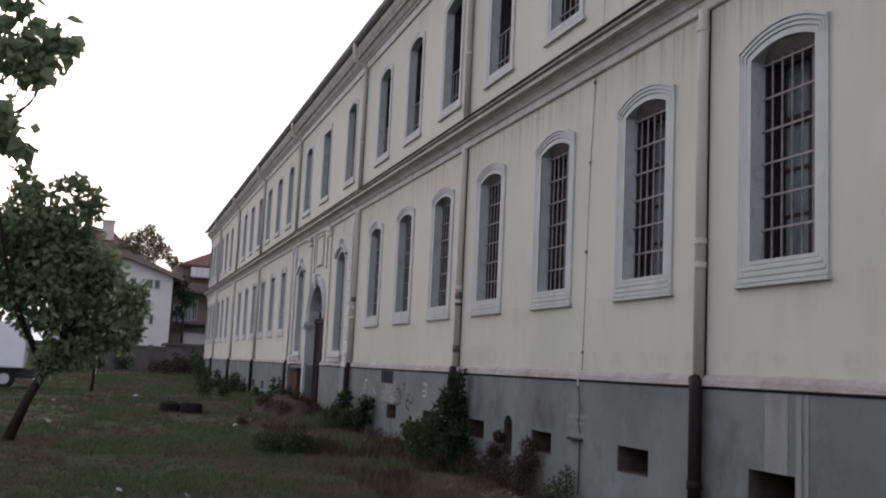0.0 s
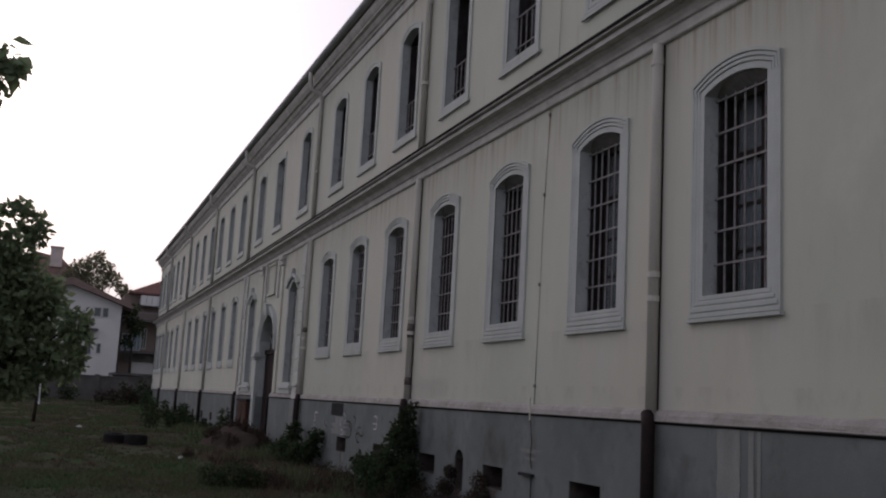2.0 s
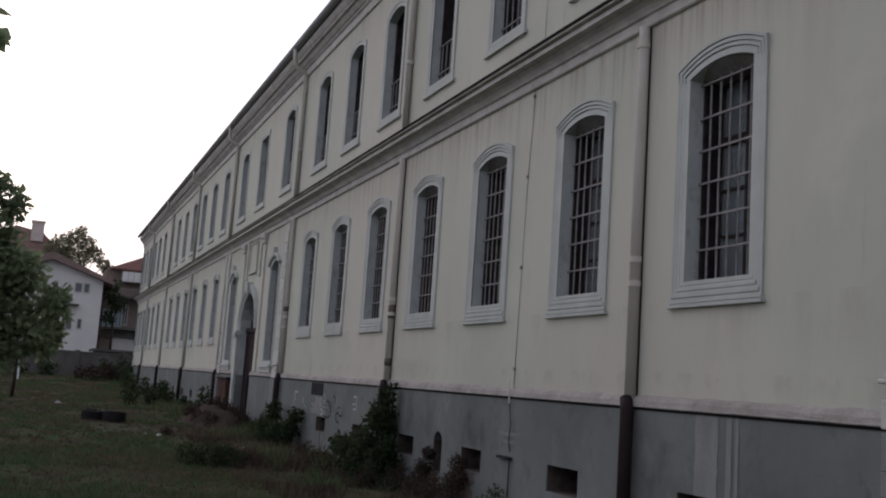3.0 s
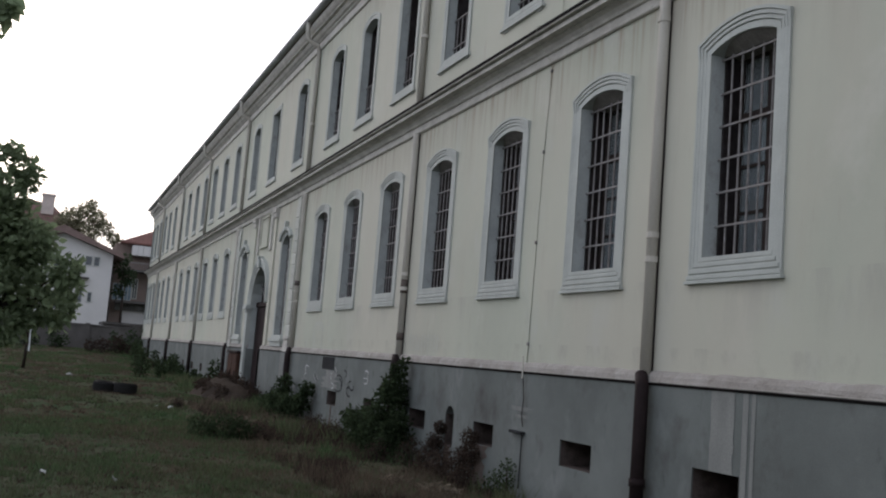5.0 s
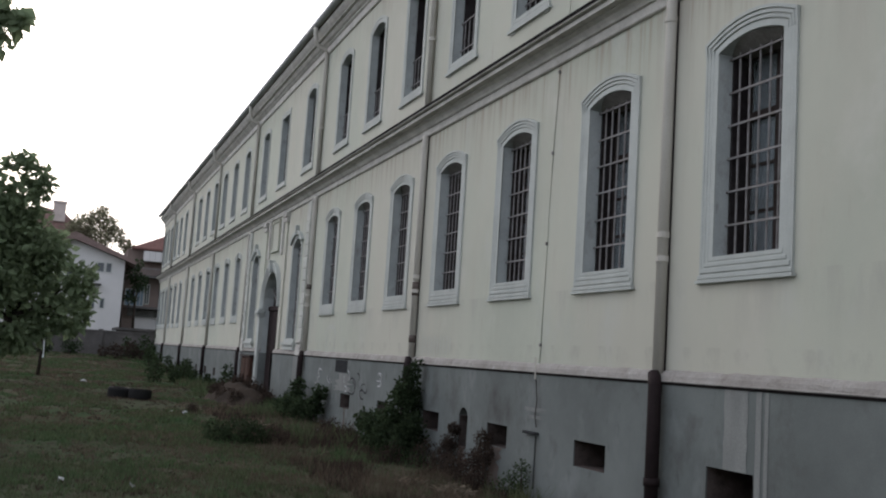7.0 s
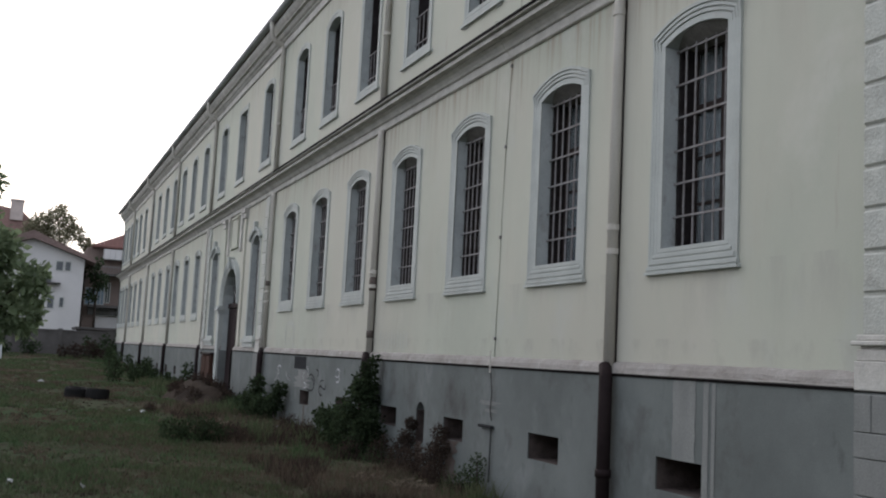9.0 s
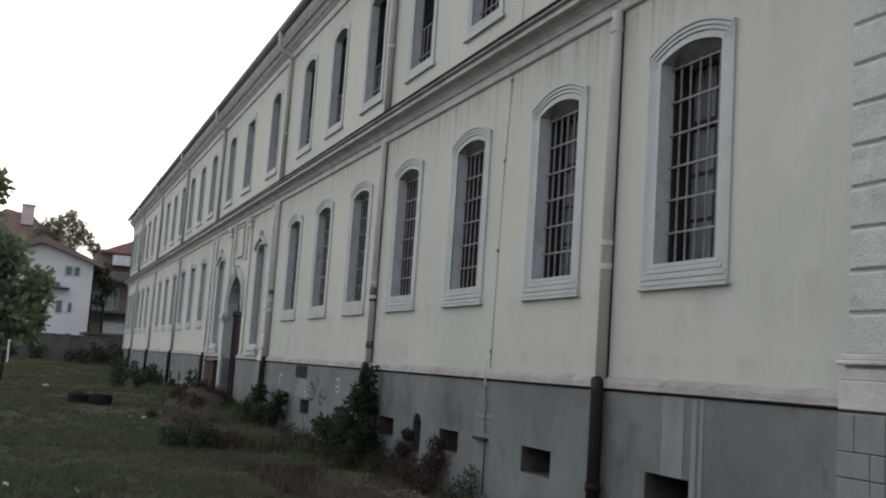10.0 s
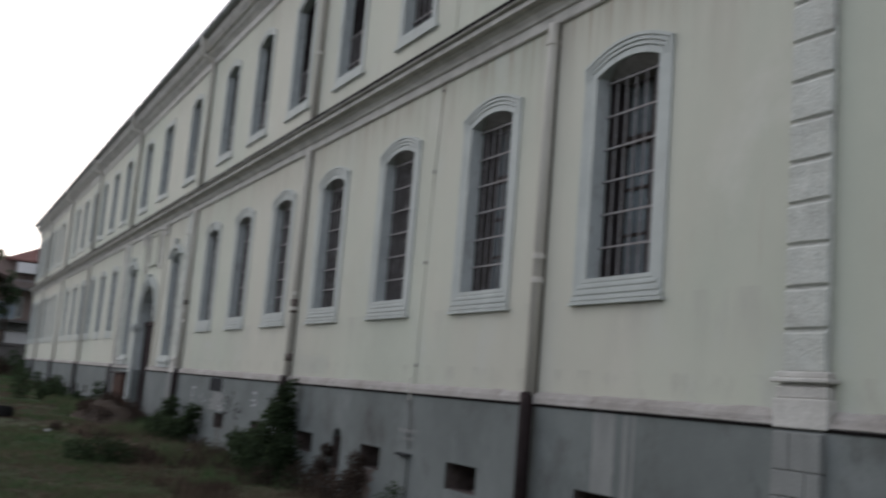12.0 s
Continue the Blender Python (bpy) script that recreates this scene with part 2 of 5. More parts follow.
for leaf in (LEAF, LEAFDARK, LEAFFAR, LEAFDRY):
    translucent(leaf, 0.5)

GLASS = bpy.data.materials.new("window_glass")
GLASS.use_nodes = True
gb = GLASS.node_tree.nodes["Principled BSDF"]
gb.inputs["Base Color"].default_value = (0.60, 0.65, 0.67, 1)
gb.inputs["Roughness"].default_value = 0.04
gb.inputs["Transmission Weight"].default_value = 0.85
gb.inputs["IOR"].default_value = 1.45

GRASSMAT = material("grass_ground", (0.050, 0.068, 0.038), (0.074, 0.070, 0.050), rough=1.0, scale=0.26, fine=28, bump=0.5, grain=0.25, amount=0.6, spec=0.0)
layer(GRASSMAT, (0.080, 0.068, 0.050), 0.50, 0.60, 0.5, (1, 1, 1), 4.0, 0.8)
layer(GRASSMAT, (0.030, 0.021, 0.017), 0.56, 0.66, 2.6, (1, 1, 1), 14.0, 0.7)
layer(GRASSMAT, (0.13, 0.105, 0.08), 0.60, 0.72, 3.2, (1, 1, 1), 24.0, 0.6)
layer(GRASSMAT, (0.036, 0.066, 0.030), 0.48, 0.62, 0.32, (1, 1, 1), 2.0, 0.6)
BLADE = material("grass_blade", (0.058, 0.115, 0.048), (0.095, 0.098, 0.058), rough=0.95, spec=0.05, scale=0.55, fine=10, bump=0.0, spread=0.35)
BLADEDRY = material("dry_blade", (0.15, 0.118, 0.088), (0.085, 0.066, 0.05), rough=0.95, spec=0.05, scale=0.6, fine=10, bump=0.0, spread=0.35)

for blade in (BLADE, BLADEDRY):
    translucent(blade, 0.4)


# ---- mesh helpers ----
def to_mesh(name, bm, mat, smooth=False):
    me = bpy.data.meshes.new(name)
    bmesh.ops.recalc_face_normals(bm, faces=bm.faces[:])
    bm.to_mesh(me)
    bm.free()
    me.materials.append(mat)
    if smooth:
        for p in me.polygons:
            p.use_smooth = len(p.vertices) == 4
    return me


def part(name, bm, mat, parent=None, label="", smooth=False, at=None):
    """Links a bmesh, or a ready mesh, as one object under a thing or part."""
    me = bm if isinstance(bm, bpy.types.Mesh) else to_mesh(name, bm, mat, smooth)
    ob = new(name, me)
    if parent is not None:
        ob.parent = parent
    if at is not None:
        ob.location = at
    if label:
        tagged(ob, label)
    return ob


def empty(name, loc, label="", category="", group="", kind="", parent=None):
    ob = new(name)
    ob.empty_display_size = 0.2
    ob.location = loc
    if parent is not None:
        ob.parent = parent
    return tagged(ob, label, category, group, kind)


def box(bm, a, b, bevel=0.0):
    vs = [bm.verts.new((x, y, z)) for x in (a[0], b[0]) for y in (a[1], b[1]) for z in (a[2], b[2])]
    fs = [bm.faces.new([vs[i] for i in q]) for q in ((0, 1, 3, 2), (4, 6, 7, 5), (0, 4, 5, 1), (2, 3, 7, 6), (0, 2, 6, 4), (1, 5, 7, 3))]
    if bevel:
        es = list({e for f in fs for e in f.edges})
        bmesh.ops.bevel(bm, geom=es, offset=bevel, segments=1, affect='EDGES')
    return bm


def boxes(*pairs, bevel=0.0):
    bm = bmesh.new()
    for a, b in pairs:
        box(bm, a, b, bevel)
    return bm


def tube(bm, points, radii, sides=10, cap=True):
    """A round bar along points with a radius at each."""
    rings = []
    pts = [Vector(p) for p in points]
    for i, p in enumerate(pts):
        d = (pts[min(i + 1, len(pts) - 1)] - pts[max(i - 1, 0)]).normalized()
        u = d.orthogonal().normalized() if abs(d.z) > 0.95 else d.cross(Vector((0, 0, 1))).normalized()
        v = d.cross(u)
        r = radii[i] if not isinstance(radii, (int, float)) else radii
        rings.append([bm.verts.new(p + (u * math.cos(a) + v * math.sin(a)) * r) for a in (2 * math.pi * k / sides for k in range(sides))])
    for r0, r1 in zip(rings, rings[1:]):
        # line the rings up before bridging
        s = min(range(sides), key=lambda k: (r1[k].co - r0[0].co).length)
        for k in range(sides):
            bm.faces.new((r0[k], r0[(k + 1) % sides], r1[(s + k + 1) % sides], r1[(s + k) % sides]))
    if cap:
        bm.faces.new(rings[0])
        bm.faces.new(rings[-1])
    return bm


def profile(bm, pts, y0, y1):
    """A closed outline in x and z drawn out along y."""
    a = [bm.verts.new((x, y0, z)) for x, z in pts]
    b = [bm.verts.new((x, y1, z)) for x, z in pts]
    for i in range(len(pts)):
        j = (i + 1) % len(pts)
        bm.faces.new((a[i], a[j], b[j], b[i]))
    bm.faces.new(a)
    bm.faces.new(b[::-1])
    return bm


def arch_points(yc, hw, spring, rise, n=10):
    """The head of an opening, from +y to -y; rise 0 gives a flat head."""
    if rise <= 0:
        return [(yc + hw, spring), (yc - hw, spring)]
    r = (hw * hw + rise * rise) / (2 * rise)
    half = math.asin(min(1.0, hw / r)) if rise <= hw else math.pi - math.asin(hw / r)
    zc = spring + rise - r
    return [(yc + r * math.sin(a), zc + r * math.cos(a)) for a in (half - 2 * half * k / n for k in range(n + 1))]


def wall_bay(bm, y0, y1, z0, z1, hole, x0=0.0, x1=0.5):
    """A stretch of wall from y0 to y1 with a hole (centre, half width, foot, spring, rise) or none, front at x0 and back at x1."""
    def quad(p, q, r, s):
        bm.faces.new([bm.verts.new(v) for v in (p, q, r, s)])
    if hole is None:
        for x in (x0, x1):
            quad((x, y0, z0), (x, y1, z0), (x, y1, z1), (x, y0, z1))
        return
    yc, hw, foot, spring, rise = hole
    head = arch_points(yc, hw, spring, rise)
    for x in (x0, x1):
        quad((x, y0, z0), (x, yc - hw, z0), (x, yc - hw, z1), (x, y0, z1))
        quad((x, yc + hw, z0), (x, y1, z0), (x, y1, z1), (x, yc + hw, z1))
        if foot > z0:
            quad((x, yc - hw, z0), (x, yc + hw, z0), (x, yc + hw, foot), (x, yc - hw, foot))
        for (ya, za), (yb, zb) in zip(head, head[1:]):
            quad((x, ya, za), (x, yb, zb), (x, yb, z1), (x, ya, z1))
    loop = [(yc - hw, foot), (yc + hw, foot)] + head
    for (ya, za), (yb, zb) in zip(loop, loop[1:] + loop[:1]):
        if (ya, za) != (yb, zb):
            quad((x0, ya, za), (x0, yb, zb), (x1, yb, zb), (x1, ya, za))


def moulding(bm, path, steps, jamb=None):
    """A stepped frame round an opening: path in y and z, steps of (outward, proud)."""
    n = len(path)
    rings = []
    for i, (y, z) in enumerate(path):
        p0, p1 = path[max(i - 1, 0)], path[min(i + 1, n - 1)]
        if 0 < i < n - 1:
            d0 = Vector((y - p0[0], z - p0[1])).normalized()
            d1 = Vector((p1[0] - y, p1[1] - z)).normalized()
            t = (d0 + d1).normalized()
            k = 1.0 / max(0.5, t.dot(d1))
        else:
            t, k = Vector((p1[0] - p0[0], p1[1] - p0[1])).normalized(), 1.0
        nn = Vector((-t.y, t.x)) * -k
        rings.append([bm.verts.new((-pr, y + nn.x * o, z + nn.y * o)) for o, pr in (jamb if jamb and (i < 2 or i > n - 3) else steps)])
    for r0, r1 in zip(rings, rings[1:]):
        for k in range(len(steps) - 1):
            bm.faces.new((r0[k], r0[k + 1], r1[k + 1], r1[k]))
    bm.faces.new(rings[0])
    bm.faces.new(rings[-1])
    return bm


def ground_z(x, y):
    keys = ((-60, -0.08), (8, -0.09), (19, 0.04), (26, 0.12), (35, 0.14), (44, 0.17), (66, 0.67), (80, 0.97), (120, 1.17), (3000, 1.6))
    z = keys[0][1]
    for (a, za), (b, zb) in zip(keys, keys[1:]):
        if a <= y <= b:
            z = za + (zb - za) * (y - a) / (b - a)
    near = 1.0 if abs(x) < 60 and -30 < y < 90 else 0.0
    return z + near * 0.05 * noise.noise((x * 0.35, y * 0.35, 0)) + near * 0.02 * noise.noise((x * 1.3, y * 1.3, 5))


# ---- the ground ----
def build_ground():
    bm = bmesh.new()
    xs = [-2500, -800, -300, -120, -60, -40, -30, -24] + [-20 + 0.5 * i for i in range(41)] + [1, 6, 20, 60, 200, 800, 2500]
    ys = [-2500, -500, -100, -40, -20, -10, -5] + [-3 + 0.5 * i for i in range(150)] + [75, 90, 130, 250, 600, 1200, 3000]
    grid = [[bm.verts.new((x, y, ground_z(x, y))) for y in ys] for x in xs]
    for i in range(len(xs) - 1):
        for j in range(len(ys) - 1):
            bm.faces.new((grid[i][j], grid[i + 1][j], grid[i + 1][j + 1], grid[i][j + 1]))
    tagged(part("ground", bm, GRASSMAT, smooth=True), "uneven yard of patchy green and dry brown grass", "ground", kind="structure")


build_ground()

# unseen walls added behind and beside the camera to cut light on the facade
tagged(part("unseen_wall_behind", boxes(((-34, -12.5, -0.5), (-0.2, -12, 3.2))), PLASTER), "unseen added wall that dims the near facade", "wall", kind="structure")
tagged(part("unseen_wall_west", boxes(((-13.5, -12.0, -0.5), (-13, 4.5, 5.0))), PLASTER), "unseen added wall that dims the near facade", "wall", kind="structure")

# ---- the long building ----
Y0, Y1, GATE = -9.0, 64.7, 26.25
PITCH = 2.56
NEAR_W = [4.16 + PITCH * k for k in range(7)]
FAR_W = [33.05 + 2.66 * k for k in range(7)]
END_W = [51.8, 54.4, 56.7, 59.5, 61.5, 63.4]
BAY_W = (23.25, 29.35)
LOWER = sorted(NEAR_W + FAR_W + END_W)
UPPER = sorted([y - 0.18 for y in NEAR_W] + [y - 0.3 for y in FAR_W] + END_W + [22.85, GATE, 29.2])
building = empty("warehouse_building", (0, 26, 0), "long two-storey cream-plastered warehouse with barred arched windows", "building")
SHIFT = Matrix.Translation((0, -26, 0))


def bpart(name, bm, mat, label="", smooth=False, parent=None):
    """A part of the long building, given in world coordinates."""
    if isinstance(bm, bmesh.types.BMesh):
        bmesh.ops.transform(bm, matrix=SHIFT, verts=bm.verts[:])
    return part(name, bm, mat, parent or building, label, smooth)


def paint_reveals(wall):
    """Gives the sides of the openings their own grey-blue paint."""
    wall.data.materials.append(REVEAL)
    for p in wall.data.polygons:
        if abs(p.normal.x) < 0.5:
            p.material_index = 1


def build_walls():
    bm = bmesh.new()
    holes = [(y, 0.475, 2.76, 4.78, 0.10) for y in LOWER]
    holes += [(y, 0.48, 1.95, 4.46, 0.22) for y in BAY_W] + [(GATE, 1.08, 0.0, 2.87, 1.08)]
    holes.sort()
    cuts = [Y0] + [(a[0] + b[0]) / 2 for a, b in zip(holes, holes[1:])] + [Y1]
    cuts.insert(1, 2.9)
    wall_bay(bm, Y0, 2.9, 1.5, 5.73, None)
    for h, a, b in zip(holes, cuts[1:], cuts[2:]):
        wall_bay(bm, a, b, 0.0 if h[0] == GATE else 1.5, 5.73, h)
    paint_reveals(bpart("lower_wall", bm, PLASTER, "cream plaster wall with rain streaks"))
    bm = bmesh.new()
    holes = [(y, 0.475, 6.65, 8.64, 0.13) if y != GATE else (y, 0.50, 6.65, 8.72, 0.0) for y in UPPER]
    cuts = [2.9] + [(a[0] + b[0]) / 2 for a, b in zip(holes, holes[1:])] + [Y1]
    wall_bay(bm, Y0, 2.9, 5.73, 9.9, None)
    for h, a, b in zip(holes, cuts, cuts[1:]):
        wall_bay(bm, a, b, 5.73, 9.9, h)
    paint_reveals(bpart("upper_wall", bm, PLASTER, "cream plaster upper wall"))
    bm = boxes(((0.0, Y1 - 0.5, -0.5), (13.5, Y1, 9.9)), ((0.0, Y0, -0.5), (13.5, Y0 + 0.5, 9.9)), ((13.5, Y0, -0.5), (14.0, Y1, 9.9)))
    bpart("outer_wall", bm, PLASTER)
    # added unseen floors and walls, dark so windows and vents read dark inside
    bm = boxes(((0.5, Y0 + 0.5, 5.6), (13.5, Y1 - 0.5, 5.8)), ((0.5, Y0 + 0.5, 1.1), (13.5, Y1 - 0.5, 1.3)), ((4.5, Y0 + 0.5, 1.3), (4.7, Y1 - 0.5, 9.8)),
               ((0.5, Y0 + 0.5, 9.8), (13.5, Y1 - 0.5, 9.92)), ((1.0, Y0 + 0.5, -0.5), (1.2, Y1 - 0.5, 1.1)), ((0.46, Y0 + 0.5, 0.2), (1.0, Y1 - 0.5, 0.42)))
    bpart("inner_dark_backing", bm, DARKWALL)


build_walls()

VENTS = [(4.213, 0.34), (6.75, 0.36), (9.32, 0.34), (11.96, 0.39), (14.57, 0.33), (17.17, 0.37), (33.7, 0.3), (36.4, 0.3), (39.0, 0.3), (41.9, 0.3), (44.9, 0.3), (48.3, 0.3)]


def build_plinth():
    bm = bmesh.new()
    holes = sorted([(y, w, 0.50, 0.80, 0.0) for y, w in VENTS] + [(10.55, 0.17, 0.36, 0.83, 0.12)])
    edges = [Y0] + [(a[0] + b[0]) / 2 for a, b in zip(holes, holes[1:])]
    for i, h in enumerate(holes):
        a, b = edges[i], (edges[i + 1] if i + 1 < len(edges) else Y1)
        if a < GATE < b:
            wall_bay(bm, a, 25.17, -0.5, 1.525, h, -0.06, 0.45) if h[0] < GATE else None
            wall_bay(bm, 25.17 if h[0] < GATE else a, 25.17, -0.5, 1.525, None, -0.06, 0.45)
            wall_bay(bm, 27.33, b, -0.5, 1.525, h if h[0] > GATE else None, -0.06, 0.45)
        else:
            wall_bay(bm, a, b, -0.5, 1.525, h, -0.06, 0.45)
    for y in (25.17, 27.33):
        box(bm, (-0.06, y - 0.004, -0.5), (0.45, y + 0.004, 1.525))
    bpart("plinth", bm, PLINTH, "grey rendered plinth with stains and small vent holes")
    for a, b in ((Y0, 25.17), (27.33, Y1)):
        bm = bmesh.new()
        pts = [(-0.05, 1.546), (-0.078, 1.546), (-0.082, 1.55), (-0.082, 1.556), (-0.074, 1.562), (-0.068, 1.58), (-0.060, 1.61), (-0.034, 1.645), (-0.003, 1.665), (0.02, 1.665), (0.02, 1.546)]
        rows, n = [], int((b - a) / 0.12)
        for i in range(n + 1):
            y = a + (b - a) * i / n
            row = []
            for k, (x, z) in enumerate(pts):
                w = 0.0 if k in (0, 9, 10) else noise.noise((y * 3.0, k * 0.4, 2.0)) * 0.008 + noise.noise((y * 11.0, k * 0.9, 7.0)) * 0.005
                row.append(bm.verts.new((x + (w if k > 3 else w * 0.3), y, z + (w * 1.6 if k > 5 else w * 0.3))))
            rows.append(row)
        for r0, r1 in zip(rows, rows[1:]):
            for k in range(len(pts)):
                bm.faces.new((r0[k], r0[(k + 1) % len(pts)], r1[(k + 1) % len(pts)], r1[k]))
        bm.faces.new(rows[0])
        bm.faces.new(rows[-1])
        bpart("plinth_ledge", bm, LEDGE, "dirty cream plaster ledge over the plinth")
        # near-black strip modelled as the shadow line beneath the ledge
        bm = bmesh.new()
        profile(bm, [(-0.05, 1.518), (-0.068, 1.52), (-0.068, 1.526), (-0.064, 1.528), (-0.064, 1.532), (-0.080, 1.534), (-0.080, 1.543), (-0.05, 1.545)], a, b)
        bpart("ledge_shadow_line", bm, ZINC_AND_SHADOW, "thin dark double strip drawn as the shadow line under the ledge")


build_plinth()


def vent_lining(yc, hw, foot, top):
    bm = bmesh.new()
    a, d = yc - hw + 0.004, yc + hw - 0.004
    x0, x1, z0, z1 = -0.045, 0.46, foot + 0.004, top - 0.004
    for q in (((x0, a, z0), (x1, a, z0), (x1, a, z1), (x0, a, z1)), ((x0, d, z0), (x1, d, z0), (x1, d, z1), (x0, d, z1)),
              ((x0, a, z0), (x1, a, z0), (x1, d, z0), (x0, d, z0)), ((x0, a, z1), (x1, a, z1), (x1, d, z1), (x0, d, z1)), ((x1, a, z0), (x1, d, z0), (x1, d, z1), (x1, a, z1))):
        bm.faces.new([bm.verts.new(v) for v in q])
    bpart("vent_hole", bm, VENTDARK, "dark vent hole lined with bare brick")


for vy, vw in VENTS:
    vent_lining(vy, vw, 0.50, 0.80)
vent_lining(10.55, 0.17, 0.36, 0.83)


def build_string():
    pts = [(0.02, 5.56), (-0.03, 5.56), (-0.045, 5.575), (-0.045, 5.605), (-0.03, 5.615), (-0.03, 5.69), (-0.06, 5.7), (-0.075, 5.73), (-0.11, 5.775), (-0.16, 5.8), (-0.16, 5.815),
           (-0.25, 5.82), (-0.25, 5.875), (-0.235, 5.88), (-0.235, 5.892), (-0.30, 5.898), (-0.30, 5.95), (0.02, 6.0)]
    bm = bmesh.new()
    profile(bm, pts, Y0, Y1 + 0.15)
    bpart("string_course", bm, BAND, "moulded string course stained by rain")
    bm = bmesh.new()
    profile(bm, [(-0.315, 5.92), (-0.315, 5.958), (0.0, 6.02), (0.0, 6.005), (-0.302, 5.952), (-0.302, 5.92)], Y0, Y1 + 0.16)
    bpart("flashing", bm, ZINC_AND_SHADOW, "dark zinc flashing")
    pts = [(0.02, 9.32), (-0.035, 9.32), (-0.045, 9.34), (-0.045, 9.38), (-0.03, 9.40), (-0.03, 9.52), (-0.07, 9.54), (-0.075, 9.575), (-0.12, 9.60), (-0.16, 9.66), (-0.165, 9.69), (-0.235, 9.71), (-0.235, 9.755), (-0.25, 9.76), (-0.28, 9.80), (-0.31, 9.86), (-0.31, 9.95), (0.02, 9.98)]
    bm = bmesh.new()
    profile(bm, pts, Y0, Y1 + 0.3)
    bpart("cornice", bm, BAND, "moulded plaster eaves cornice")
    bm = bmesh.new()
    arc = [(-0.40 + 0.085 * math.cos(a), 10.05 + 0.085 * math.sin(a)) for a in (math.pi + math.pi * k / 8 for k in range(9))]
    inner = [(-0.40 + 0.075 * math.cos(a), 10.05 + 0.075 * math.sin(a)) for a in (2 * math.pi - math.pi * k / 8 for k in range(9))]
    profile(bm, arc + inner, Y0, Y1 + 0.45)
    bpart("gutter", bm, GUTTER, "grey zinc half-round gutter")
    bpart("soffit", boxes(((-0.39, Y0 - 0.2, 9.985), (-0.315, Y1 + 0.42, 10.01))), BAND, "plastered soffit behind the gutter")
    bm = bmesh.new()
    z0 = 10.075
    a = [bm.verts.new(v) for v in ((-0.42, Y0 - 0.3, z0), (14.6, Y0 - 0.3, z0), (14.6, Y1 + 0.5, z0), (-0.42, Y1 + 0.5, z0))]
    r = [bm.verts.new(v) for v in ((7, Y0 + 7, 12.4), (7, Y1 - 7, 12.4))]
    for f in ((a[0], a[1], r[0]), (a[1], a[2], r[1], r[0]), (a[2], a[3], r[1]), (a[3], a[0], r[0], r[1]), (a[3], a[2], a[1], a[0])):
        bm.faces.new(f)
    bpart("roof", bm, TILE, "red tiled hipped roof")


build_string()


# ---- windows of the long building ----
LOW_STEPS = [(0.0, -0.01), (0.0, 0.014), (0.058, 0.016), (0.060, 0.002), (0.072, 0.002), (0.074, 0.024), (0.104, 0.025), (0.106, 0.009), (0.116, 0.009), (0.118, 0.032), (0.148, 0.033), (0.150, 0.016), (0.160, 0.016), (0.162, 0.040), (0.194, 0.040), (0.194, -0.01)]
LOW_JAMB = [(0.0, -0.01), (0.0, 0.012), (0.055, 0.012), (0.058, 0.011), (0.068, 0.011), (0.070, 0.0145), (0.104, 0.015), (0.106, 0.0135), (0.116, 0.0135), (0.118, 0.0185), (0.148, 0.019), (0.150, 0.017), (0.160, 0.017), (0.162, 0.022), (0.19, 0.022), (0.19, -0.01)]
UP_STEPS = [(0.0, -0.01), (0.0, 0.014), (0.075, 0.014), (0.082, 0.024), (0.14, 0.024), (0.14, -0.01)]


def frame_path(hw, foot, spring, rise):
    return [(hw, foot), (hw, spring - 0.04)] + arch_points(0, hw, spring, rise, 12) + [(-hw, spring - 0.04), (-hw, foot)]


def ring(bm, x0, x1, y0, y1, z0, z1, side, low, head):
    """A rectangular frame in one piece."""
    o = [(y0, z0), (y1, z0), (y1, z1), (y0, z1)]
    i = [(y0 + side, z0 + low), (y1 - side, z0 + low), (y1 - side, z1 - head), (y0 + side, z1 - head)]
    v = [[bm.verts.new((x, *p)) for p in q] for x in (x0, x1) for q in (o, i)]
    for k in range(4):
        j = (k + 1) % 4
        for a, b in ((0, 1), (1, 3), (3, 2), (2, 0)):
            bm.faces.new((v[a][k], v[a][j], v[b][j], v[b][k]))
    return bm


